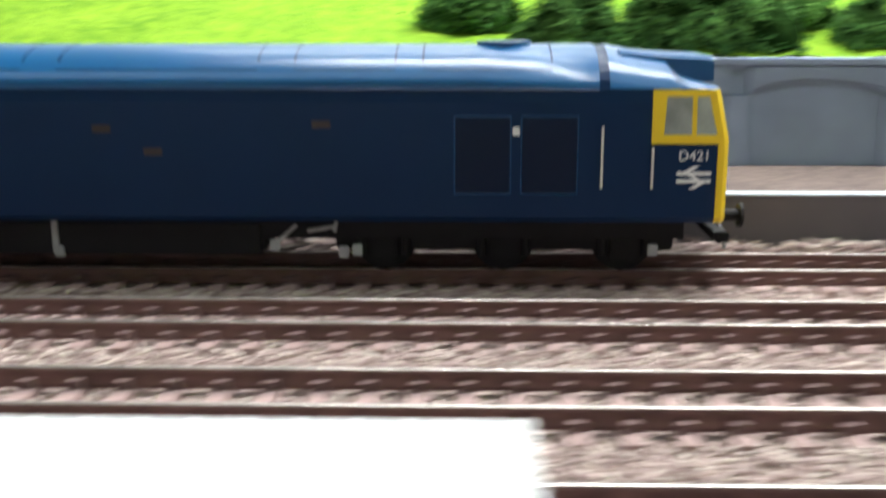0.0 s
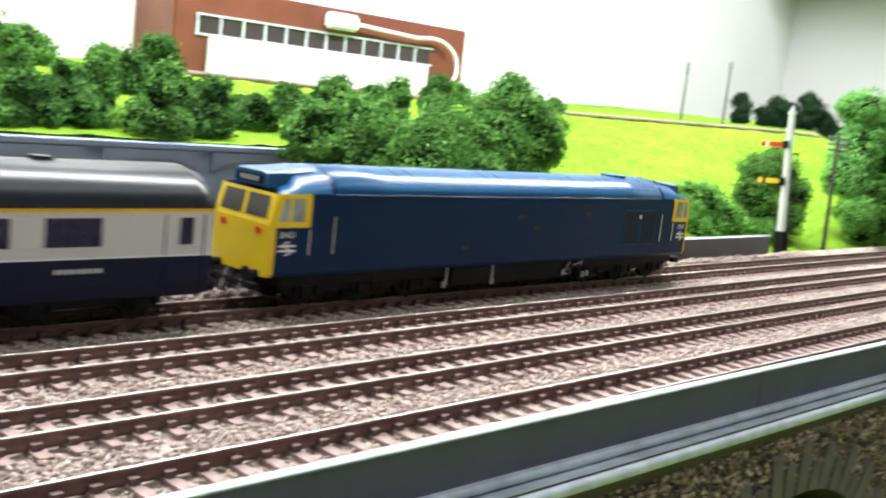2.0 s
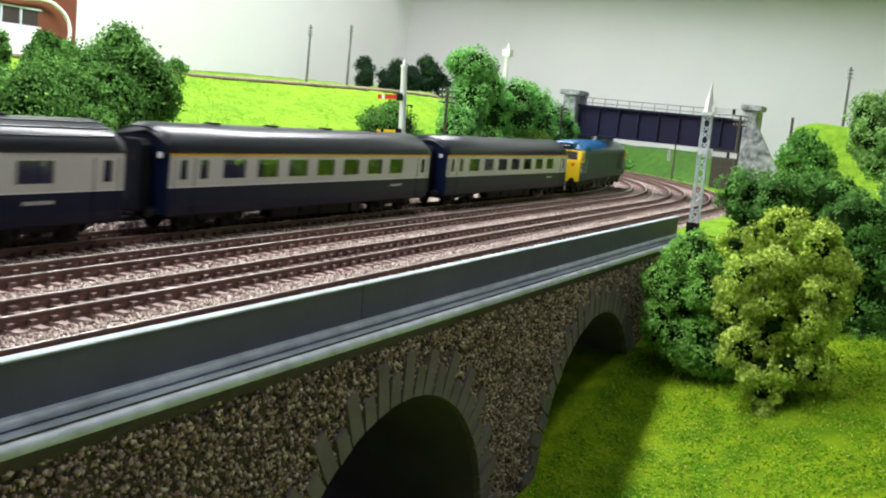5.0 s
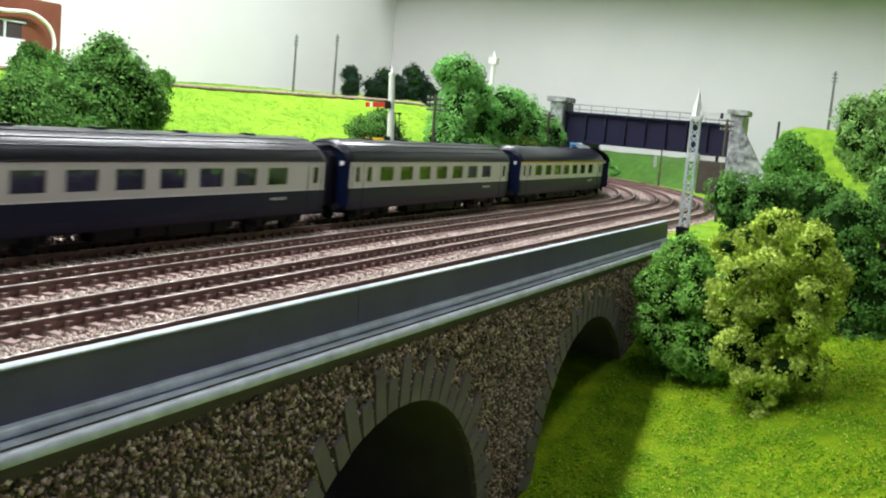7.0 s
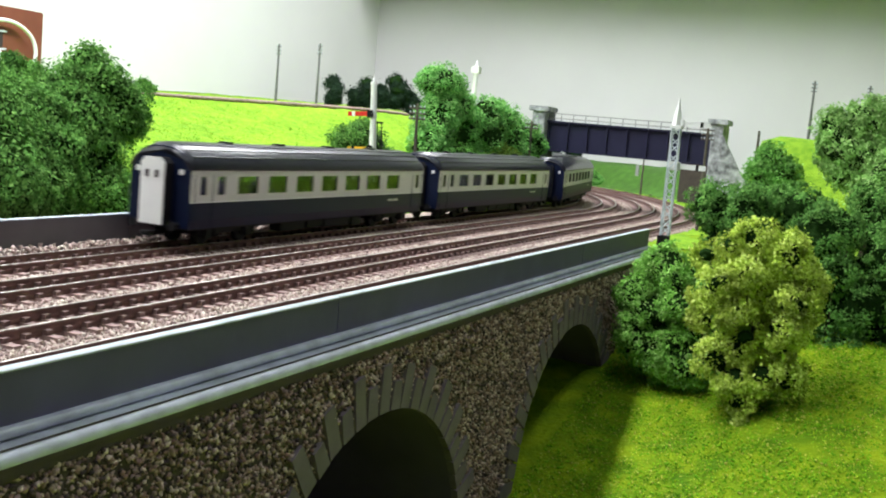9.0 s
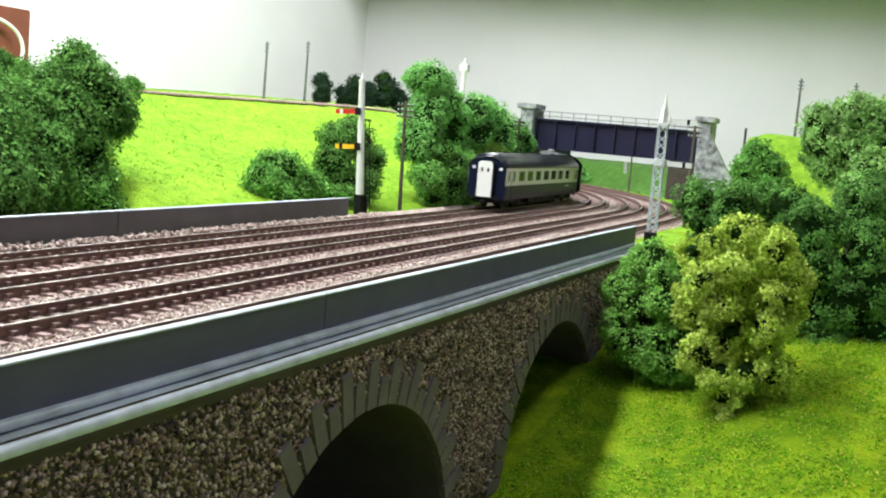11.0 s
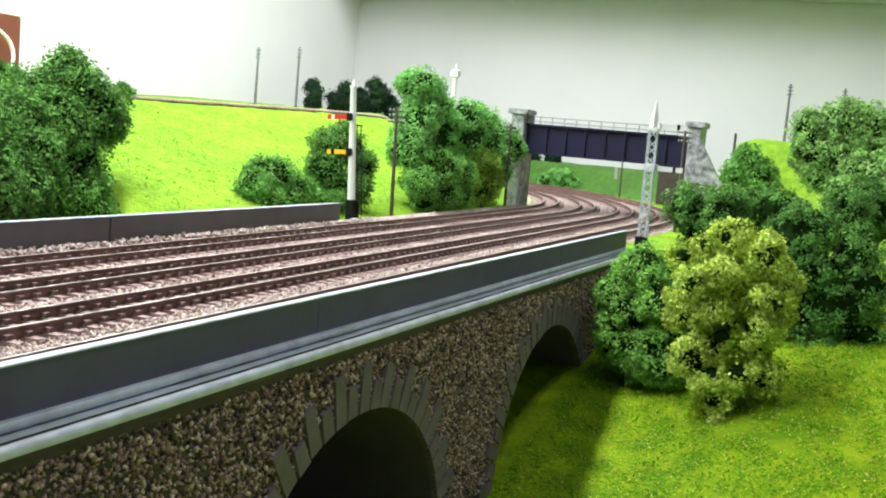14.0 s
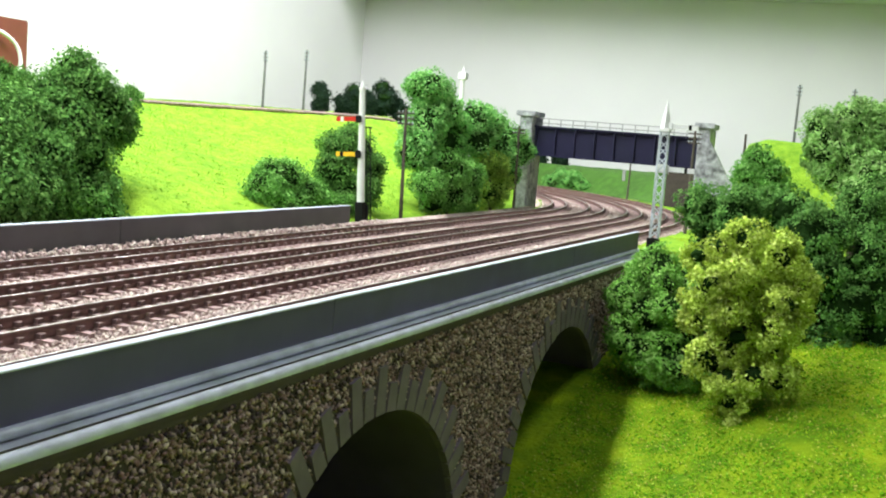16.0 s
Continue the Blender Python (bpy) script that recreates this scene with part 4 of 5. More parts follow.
            part("cab_side_window", bm, mat("cab_pane", (0.30, 0.33, 0.30), 0.12, var=0.5, scale=120) if "cab_pane" not in bpy.data.materials else bpy.data.materials["cab_pane"], t, "cab side window")
            # the maker's emblem as a plain zigzag of bars
            bm = bmesh.new()
            ex = e * (L - 0.72)
            for dz in (2.17, 2.34):
                slab(bm, [(ex - 0.37, dz), (ex + 0.37, dz), (ex + 0.37, dz + 0.075), (ex - 0.37, dz + 0.075)], s * 1.758, s * 1.772)
            for p in (((-0.04, 2.04), (0.20, 2.18)), ((-0.18, 2.40), (0.20, 2.18)), ((-0.18, 2.40), (0.06, 2.54))):
                (x0, z0), (x1, z1) = p
                slab(bm, [(ex + s * -x0 - 0.065, z0), (ex + s * -x0 + 0.065, z0), (ex + s * -x1 + 0.065, z1), (ex + s * -x1 - 0.065, z1)], s * 1.757, s * 1.774)
            part("emblem", bm, M_WHITE, t, "white double-arrow emblem of plain bars")
            letters(t, "D421", ex, s * 1.768, 2.66, 0.31, M_WHITE, s > 0)
            # handrails beside the cab door
            bm = bmesh.new()
            for hx in (1.63, 2.72):
                cyl(bm, (e * (L - hx), s * 1.83, 2.05), (e * (L - hx), s * 1.83, 3.4 if hx > 2 else 2.95), 0.03, n=6)
            part("handrail", bm, M_FRAME, t, "pale cab door handrails")
        # headcode box on the roof
        bm = bmesh.new()
        loft(bm, [[(e * (L - d), y, z) for y, z in ((-1.0, 4.3), (1.0, 4.3), (0.95, h), (0.8, h + 0.08), (-0.8, h + 0.08), (-0.95, h))] for d, h in ((0.22, 4.74), (0.3, 4.78), (1.5, 4.84), (2.3, 4.92))])
        hb = part("headcode_box", bm, M_BLUE_LIT, t)
        bm = bmesh.new()
        xx = e * (L - 0.215)
        box(bm, xx - 0.03, xx + 0.03, -0.76, 0.76, 4.40, 4.70)
        part("headcode_panel", bm, M_BLACK, hb, "black headcode panel")
        bm = bmesh.new()
        for k in (-0.42, -0.14, 0.14, 0.42):
            box(bm, xx - 0.045, xx + 0.045, k - 0.05, k + 0.05, 4.46, 4.64)
        part("headcode_marks", bm, M_WHITE, hb, "white bars of the headcode")
        bm = bmesh.new()
        box(bm, *sorted((e * (L - 0.1), e * (L + 0.25))), -1.3, 1.3, 0.75, 0.98, 0.03)
        part("bufferbeam", bm, M_BLACK, t)
        for y in (-0.55, 0.0, 0.5):
            bm = bmesh.new()
            cyl(bm, (e * (L + 0.1), y, 1.25), (e * (L + 0.35), y, 0.45), 0.05, n=6)
            part("brake_pipe", bm, M_POLEGREY if y else M_BLACK, t)
    for s in (-1, 1):
        # grille doors, small plates and hatch lines on the bodysides
        for x0 in ((7.5, 8.95) if s < 0 else (-8.7, -10.15)):
            bm = bmesh.new()
            w = 1.2
            for a, b, c, d in ((x0 - 0.02, x0 + w + 0.02, 1.91, 1.93), (x0 - 0.02, x0 + w + 0.02, 3.6, 3.62), (x0 - 0.02, x0, 1.93, 3.6), (x0 + w, x0 + w + 0.02, 1.93, 3.6)):
                box(bm, a, b, s * 1.765 - 0.02, s * 1.765 + 0.02, c, d)
            g = part("grille_frame", bm, M_BLUE_LIT, t)
            bm = bmesh.new()
            for i in range(19):
                z = 1.96 + i * 0.086
                box(bm, x0, x0 + w, s * 1.765 - 0.018, s * 1.765 + 0.018, z, z + 0.045)
            part("grille_slats", bm, M_GRILLE, g, "dark horizontal grille slats")
        bm = bmesh.new()
        box(bm, *sorted((s * -8.90, s * -8.75)), s * 1.77 - 0.02, s * 1.77 + 0.02, 3.2, 3.38)
        part("warning_plate", bm, M_WHITE, t, "small white notice plate")
        for x0, z0 in ((0.9, 2.75), (-3.6, 2.0), (4.6, 3.35), (-0.2, 3.25)):
            bm = bmesh.new()
            box(bm, -s * x0 - 0.2, -s * x0 + 0.2, s * 1.765 - 0.012, s * 1.765 + 0.012, z0, z0 + 0.16)
            part("nameplate", bm, M_BRICK, t, "small dull bodyside plate")
        # silver vents at the roof edge
        bm = bmesh.new()
        for i in range(7):
            box(bm, -5.0, -2.3, s * 1.62 - 0.02, s * 1.72 + 0.02, 4.16 + i * 0.055, 4.187 + i * 0.055, m=Matrix.Translation((0, -s * i * 0.035, 0)))
        part("roof_vent", bm, M_FRAME, t, "louvred silver roof vent")
        bm = bmesh.new()
        cyl(bm, (-10.6, s * 1.735, 4.17), (10.6, s * 1.735, 4.17), 0.018, n=6)
        part("gutter", bm, M_BLUE, t)
    # raised seams of the roof hatches, and a fan
    for x0, x1 in ((-9.6, -7.2), (-6.4, -2.0), (-1.2, 3.2), (4.0, 6.2), (6.8, 9.6)):
        bm = bmesh.new()
        top = [(1.50, 4.575), (1.32, 4.735), (1.10, 4.875), (0.83, 4.965), (0.55, 5.045), (0, 5.095)]
        top = top + [(-y, z) for y, z in top[-2::-1]]
        pr = top + [(y * 0.97, z - 0.06) for y, z in top[::-1]]
        for xa in (x0, x1):
            loft(bm, [[(x, y, z) for y, z in pr] for x in (xa - 0.022, xa + 0.022)])
        for y, z in ((1.485, 4.575), (-1.485, 4.575)):
            cyl(bm, (x0, y, z), (x1, y, z), 0.022, n=5)
        part("hatch_seam", bm, M_BLUE, t)
    bm = bmesh.new()
    cyl(bm, (8.6, 0, 4.98), (8.6, 0, 5.15), 0.62, n=20)
    part("roof_fan", bm, M_BLUE_LIT, t)
    # underframe
    bm = bmesh.new()
    box(bm, -4.0, 3.2, -1.5, 1.5, 0.45, 1.26, 0.08)
    part("fuel_tank", bm, M_BLACK, t)
    bm = bmesh.new()
    box(bm, -12.6, 12.6, -1.42, 1.42, 0.84, 1.3)
    part("underframe", bm, M_BLACK, t)
    for x in (-8.6, 8.6):
        bogie(t, x, (-2.7, 0, 2.7), 0.7, 7.6)
    for s in (-1, 1):
        for x, z in ((-1.5, 0.9), (-4.3, 0.9)):
            bm = bmesh.new()
            box(bm, x - 0.07, x + 0.07, s * 1.53 - 0.05, s * 1.53 + 0.05, z - 0.4, z + 0.36, 0.02)
            part("tank_strap", bm, M_POLEGREY, t, "pale upright tank strap")
        for x0, z0, x1, z1 in ((3.5, 0.75, 3.95, 1.15), (4.2, 1.02, 4.8, 1.12), (4.8, 1.0, 4.85, 1.24)):
            bm = bmesh.new()
            cyl(bm, (x0, s * 1.5, z0), (x1, s * 1.5, z1), 0.045, n=6)
            part("sand_pipe", bm, M_POLEGREY, t, "pale bent sand pipe")
        for x, z in ((3.45, 0.7), (5.3, 0.6), (-1.45, 0.55), (5.0, 0.55), (-4.4, 0.55), (11.9, 0.62)):
            bm = bmesh.new()
            box(bm, x - 0.1, x + 0.12, s * 1.5 - 0.06, s * 1.5 + 0.06, z - 0.14, z + 0.12, 0.02)
            part("pipe_fitting", bm, M_POLEGREY, t, "pale cast pipe fitting")
    return t


# ---- the coaches ----
def coach(first, label, plate=None):
    t = thing("passenger_coach", label, "railway coach", group="coaches of the train")
    L, W0 = 13.05, 1.76
    wins = [(-8.35 + 2.78 * i, 1.78) for i in range(7)]
    doors = [(-12.1, 0.5), (12.1, 0.5), (-10.65, 0.62)]
    openings = sorted([(c - w / 2, c + w / 2) for c, w in wins + doors])
    for s in (-1, 1):
        y0, y1 = s * (W0 - 0.09), s * W0
        bm = bmesh.new()
        loft(bm, [[(x, y0 * 0.96, 0.92), (x, y1 * 0.95, 0.92), (x, y1, 1.35), (x, y1, 2.2), (x, y0, 2.2)] for x in (-L, L)])
        part("lower_panel", bm, M_NAVY, t, "dark blue lower bodyside")
        bm = bmesh.new()
        box(bm, -L, L, min(y0, y1), max(y0, y1), 2.203, 2.52)
        box(bm, -L, L, min(y0, y1), max(y0, y1), 3.42, 3.70)
        edge = -L
        for a, b in openings + [(L, L)]:
            box(bm, edge, a, min(y0, y1), max(y0, y1), 2.523, 3.417)
            edge = b
        part("upper_panel", bm, M_CREAM, t, "pale grey window band")
        for c, w in wins + doors:
            bm = bmesh.new()
            k = 0.055
            yy = sorted((s * (W0 - 0.05), s * (W0 + 0.022)))
            for a, b, p, q in ((c - w / 2 - k, c + w / 2 + k, 2.47, 2.53), (c - w / 2 - k, c + w / 2 + k, 3.41, 3.47), (c - w / 2 - k, c - w / 2, 2.53, 3.41), (c + w / 2, c + w / 2 + k, 2.53, 3.41)):
                box(bm, a, b, *yy, p, q)
            wf = part("window_frame", bm, M_FRAME, t, "pale metal window frame")
            bm = bmesh.new()
            box(bm, c - w / 2, c + w / 2, *sorted((s * (W0 - 0.06), s * (W0 - 0.045))), 2.525, 3.415)
            part("pane", bm, M_GLASS, wf).visible_shadow = False
        bm = bmesh.new()
        box(bm, -L, L, *sorted((s * (W0 - 0.01), s * (W0 + 0.012))), 2.17, 2.215)
        part("lining", bm, M_WHITE, t, "thin white lining")
        if first:
            bm = bmesh.new()
            box(bm, -L, L, *sorted((s * (W0 - 0.01), s * (W0 + 0.014))), 3.58, 3.76)
            part("class_stripe", bm, M_STRIPE, t, "yellow stripe above the windows")
        bm = bmesh.new()
        for j in range(8):
            box(bm, s * (-8.6) + j * 0.19 - 0.8, s * (-8.6) + j * 0.19 - 0.67, *sorted((s * (W0 - 0.01), s * (W0 + 0.008))), 1.74, 1.88)
        part("lettering", bm, M_CREAM, t, "small pale lettering shown as bars")
        for x in (-11.35, 11.35, -12.75, 12.75):
            bm = bmesh.new()
            box(bm, x - 0.02, x + 0.02, *sorted((s * (W0 - 0.01), s * (W0 + 0.02))), 1.0, 3.5)
            part("door_rail", bm, M_NAVY, t)
    # roof
    pr = [(1.80, 3.70), (1.80, 3.82), (1.66, 4.15), (1.38, 4.47), (0.95, 4.75), (0.48, 4.90), (0, 4.95)]
    pr = pr + [(-y, z) for y, z in pr[-2::-1]]
    inn = [(1.6, 3.72), (1.2, 4.3), (0, 4.7), (-1.2, 4.3), (-1.6, 3.72)]
    bm = bmesh.new()
    loft(bm, [[(x, y, z - (0.22 * max(0, z - 3.7) if abs(x) > 12.9 else 0)) for y, z in pr + inn[::-1]] for x in (-13.1, -12.6, -6, 0, 6, 12.6, 13.1)])
    roof = part("roof", bm, M_COACHROOF, t, "dark grey curved roof", smooth=True)
    for y, z in () if first else ((1.52, 4.33), (1.18, 4.62), (0.74, 4.83), (-0.74, 4.83), (-1.18, 4.62), (-1.52, 4.33)):
        bm = bmesh.new()
        cyl(bm, (-12.7, y, z), (12.7, y, z), 0.03, n=6)
        part("roof_rib", bm, M_COACHROOF, roof)
    for x in (-8, -3, 2.5, 8):
        bm = bmesh.new()
        box(bm, x - 0.35, x + 0.35, -0.3, 0.3, 4.86, 5.03, 0.06)
        part("roof_vent", bm, M_COACHROOF, roof)
    # ends with white gangway
    for e in (-1, 1):
        bm = bmesh.new()
        ring = [(1.70, 0.95), (1.74, 3.70), (1.6, 4.05), (1.15, 4.5), (0.5, 4.74), (-0.5, 4.74), (-1.15, 4.5), (-1.6, 4.05), (-1.74, 3.70), (-1.70, 0.95)]
        loft(bm, [[(e * x, y, z) for y, z in ring] for x in (12.9, 13.08)])
        part("end_panel", bm, M_NAVY, t, "dark blue coach end")
        bm = bmesh.new()
        ring = [(0.72, 1.05), (0.72, 3.95), (0.5, 4.2), (-0.5, 4.2), (-0.72, 3.95), (-0.72, 1.05)]
        loft(bm, [[(e * x, y, z) for y, z in ring] for x in (13.08, 13.62)])
        gang = part("gangway", bm, M_BLACK, t)
        bm = bmesh.new()
        loft(bm, [[(e * x, y * 0.92, z * 0.99 + 0.03) for y, z in ring] for x in (13.625, 13.70)])
        part("gangway_door", bm, plate or M_COACHROOF, gang, "plain white gangway end plate" if plate else "dark gangway end plate")
        for s in (-1, 1):
            bm = bmesh.new()
            box(bm, *sorted((e * 13.71, e * 13.74)), s * 0.28 - 0.09, s * 0.28 + 0.09, 3.25, 3.6)
            part("gangway_window", bm, M_PANE, gang)
            bm = bmesh.new()
            box(bm, *sorted((e * 13.08, e * 13.2)), s * 1.25 - 0.12, s * 1.25 + 0.12, 3.45, 3.7, 0.02)
            part("end_lamp", bm, M_WHITE, t)
            bm = bmesh.new()
            cyl(bm, (e * 13.05, s * 1.15, 1.05), (e * 13.5, s * 1.15, 1.05), 0.12)
            cyl(bm, (e * 13.5, s * 1.15, 1.05), (e * 13.56, s * 1.15, 1.05), 0.22)
            part("buffer", bm, M_BLACK, t)
        bm = bmesh.new()
        box(bm, *sorted((e * 13.0, e * 14.1)), -0.2, 0.2, 0.55, 0.75)
        part("coupling", bm, M_BLACK, t)
    bm = bmesh.new()
    box(bm, -12.9, 12.9, -1.6, 1.6, 0.85, 1.15)
    part("underframe", bm, M_BLACK, t)
    for x, w, d in ((-3.2, 1.3, 0.5), (-0.8, 0.9, 0.45), (1.8, 1.6, 0.5), (4.2, 0.6, 0.55)):
        for s in (-1, 1):
            bm = bmesh.new()
            box(bm, x - w, x + w, *sorted((s * 0.7, s * 1.45)), 0.88 - d, 0.86, 0.05)
            part("equipment_box", bm, M_BLACK, t)
    for x in (-9.2, 9.2):
        bogie(t, x, (-1.7, 1.7), 0.6, 5.0)
    # seats seen through the glass
    for c, w in wins:
        for s in (-1, 1):
            bm = bmesh.new()
            box(bm, c - 0.75, c - 0.35, *sorted((s * 0.35, s * 1.5)), 1.2, 2.85, 0.08)
            box(bm, c + 0.35, c + 0.75, *sorted((s * 0.35, s * 1.5)), 1.2, 2.85, 0.08)
            part("seats", bm, M_SEAT, t)
    return t


loco = locomotive()
coaches = [coach(True, "blue and grey model coach with a yellow roofline stripe")]
coaches.append(copy_thing(coaches[0], pose(0, 0, 0)))
coaches.append(coach(False, "blue and grey model coach with plain window band"))
coaches.append(copy_thing(coaches[2], pose(0, 0, 0)))
coaches.append(coach(False, "last blue and grey coach with white end door", M_WHITE))


# ---- the girder bridge over the bend ----
def girder_bridge():
    BX, DZ = 110.0, 9.3
    t = thing("girder_bridge", "black plate girder bridge between grey stone piers", "bridge")
    bm = bmesh.new()
    box(bm, BX - 0.12, BX + 0.12, -14.4, 3.4, 5.6, 8.5)
    part("girder_web", bm, M_GIRDER, t, "dark riveted plate girder web")
    bm = bmesh.new()
    box(bm, BX - 0.55, BX + 0.55, -14.4, 3.4, 8.5, 8.7)
    part("top_flange", bm, M_GIRDER, t)
    bm = bmesh.new()
    box(bm, BX - 0.5, BX + 0.5, -14.4, 3.4, 5.45, 5.62)
    part("bottom_flange", bm, M_GIRDER, t)
    for y in np.arange(-14.0, 3.3, 2.15):
        bm = bmesh.new()
        box(bm, BX - 0.45, BX - 0.12, y - 0.07, y + 0.07, 5.63, 8.49)
        part("stiffener", bm, M_GIRDER, t)
    bm = bmesh.new()
    box(bm, BX + 0.6, BX + 7.0, -14.4, 3.4, 7.6, 8.1)
    part("deck", bm, M_GIRDER, t)
    bm = bmesh.new()
    box(bm, BX + 6.9, BX + 7.2, -14.4, 3.4, 5.6, 8.5)
    part("girder", bm, M_GIRDER, t)
    for z in (9.0, 9.5):
        bm = bmesh.new()
        cyl(bm, (BX, -14.4, z), (BX, 3.4, z), 0.06, n=6)
        part("handrail", bm, M_POLEGREY, t, "thin grey handrail")
    for y in np.arange(-14.2, 3.4, 1.35):
        bm = bmesh.new()
        box(bm, BX - 0.06, BX + 0.06, y - 0.05, y + 0.05, 8.7, 9.55)
        part("post", bm, M_POLEGREY, t)
    for y, w in ((-14.8, 0.6), (4.15, 0.7)):
        bm = bmesh.new()
        box(bm, BX - 1.4, BX + 2.6, y - w, y + w, -1.0, 9.6, 0.08)
        p = part("pier", bm, M_STONE, t, "grey stone pier")
        bm = bmesh.new()
        box(bm, BX - 1.7, BX + 1.8, y - w - 0.4, y + w + 0.4, 9.6, 10.15, 0.08)
        part("cap", bm, M_STONE, p)
    # wing wall falling towards the track
    bm = bmesh.new()
    loft(bm, [[(x, -15.3, -1), (x, -22.5, -1), (x, -22.5, 1.6), (x, -19.4, 3.0), (x, -17.7, 4.6), (x, -15.3, 8.7)] for x in (BX - 1.7, BX - 0.9)])
    part("wing_wall", bm, M_STONE, t, "sloping grey stone wing wall")
    bm = bmesh.new()
    box(bm, BX + 0.3, BX + 6.5, -15.2, -14.3, -1, 4.9)
    part("abutment", bm, M_BRICK, t, "dark brick abutment under the girder")
    bm = bmesh.new()
    box(bm, 150, 152.5, -9.6, -3.9, -1, 5.2, 0.05)
    part("far_abutment", bm, M_BRICK, t, "dark brown abutment on the outer side of the bend")
    return t


girder_bridge()


# ---- signals and poles ----
def semaphore():
    x, y = 70.2, 3.85
    t = thing("semaphore_signal", "white signal post with red and yellow arms", "railway signal", x, y, -0.4)
    t.matrix_basis = pose(x * U, y * U, -0.4 * U, -3.6, 0, 0)
    bm = bmesh.new()
    cyl(bm, (0, 0, 1.6), (0, 0, 9.9), 0.30, 0.22, 10)
    p = part("post", bm, M_WHITE, t, "tapered white post")
    bm = bmesh.new()
    cyl(bm, (0, 0, 9.9), (0, 0, 10.1), 0.27, 0.27, 10)
    cyl(bm, (0, 0, 10.1), (0, 0, 10.6), 0.16, 0.02, 8)
    part("finial", bm, M_WHITE, p)
    bm = bmesh.new()
    box(bm, -0.32, 0.32, -0.32, 0.32, -0.1, 1.6, 0.04)
    for k in (-0.3, 0.3):
        box(bm, 0.2, 0.5, k - 0.12, k + 0.12, 0, 1.4, 0.03)
    part("base", bm, M_BLACK, t, "black painted base")
    for z, m1, m2 in ((7.75, M_RED, M_WHITE), (5.15, M_AMBER, M_BLACK)):
        bm = bmesh.new()
        box(bm, -0.36, -0.30, 0.35, 1.95, z - 0.17, z + 0.17)
        arm = part("arm", bm, m1, t, "flat signal arm")
        bm = bmesh.new()
        box(bm, -0.375, -0.295, 1.35, 1.6, z - 0.172, z + 0.172)
        part("arm_band", bm, m2, arm)
        bm = bmesh.new()
        box(bm, -0.38, -0.26, -0.15, 0.4, z - 0.28, z + 0.28, 0.06)
        part("spectacle", bm, M_BLACK, arm)
    bm = bmesh.new()
    for s in (-0.16, 0.16):
        cyl(bm, (0.35, -0.55 + s, 0), (0.2, -0.42 + s, 7.2), 0.035, n=5)
    for i in range(26):
        z = 0.3 + i * 0.27
        cyl(bm, (0.33, -0.7, z), (0.33, -0.36, z), 0.025, n=4)
    part("ladder", bm, M_BLACK, t, "thin black ladder")
    bm = bmesh.new()
    box(bm, 0.0, 0.2, -0.75, -0.2, 7.1, 7.2)
    part("landing", bm, M_BLACK, t)


def lattice_signal():
    x, y = 71.1, -17.9
    t = thing("lattice_signal", "white lattice signal post with white arms, seen from behind", "railway signal", x, y, -0.7)
    w = 0.27
    for a in (-w, w):
        for b in (-w, w):
            bm = bmesh.new()
            box(bm, a - 0.04, a + 0.04, b - 0.04, b + 0.04, 1.6, 8.9)
            part("corner_rail", bm, M_CAP, t)
    n = 13
    for i in range(n):
        z0, z1 = 1.6 + i * 7.2 / n, 1.6 + (i + 1) * 7.2 / n
        for f in range(4):
            bm = bmesh.new()
            p, q = ((-w, -w), (w, -w)) if f == 0 else ((w, -w), (w, w)) if f == 1 else ((w, w), (-w, w)) if f == 2 else ((-w, w), (-w, -w))
            za, zb = (z0, z1) if (i + f) % 2 else (z1, z0)
            cyl(bm, (*p, za), (*q, zb), 0.04, n=4)
            part("lattice_bar", bm, M_CAP, t)
    bm = bmesh.new()
    box(bm, -0.36, 0.36, -0.36, 0.36, 8.8, 9.0)
    cyl(bm, (0, 0, 9.0), (0, 0, 10.0), 0.36, 0.2, 4)
    cyl(bm, (0, 0, 10.0), (0, 0, 10.9), 0.16, 0.02, 8)
    part("finial", bm, M_WHITE, t, "white pointed finial")
    for z in (9.15, 6.3):
        bm = bmesh.new()
        box(bm, -0.05, 0.02, -2.2, -0.3, z - 0.17, z + 0.17)
        arm = part("arm", bm, M_WHITE, t, "white back of a signal arm")
        bm = bmesh.new()
        box(bm, -0.06, 0.03, -1.75, -1.55, z - 0.172, z + 0.172)
        part("arm_band", bm, M_BLACK, arm)
        bm = bmesh.new()
        box(bm, -0.1, 0.1, -0.5, 0.3, z - 0.3, z + 0.3, 0.05)
        part("spectacle", bm, M_WHITE, arm)
    bm = bmesh.new()
    box(bm, -0.34, 0.34, -0.34, 0.34, -0.4, 1.6, 0.05)
    part("base", bm, M_BLACK, t, "black painted base")
    for k in (-0.25, 0.25):
        bm = bmesh.new()
        box(bm, -0.5, -0.34, k - 0.14, k + 0.14, 0.9, 1.6, 0.03)
        part("weight_lever", bm, M_BLACK, t)


semaphore()
lattice_signal()


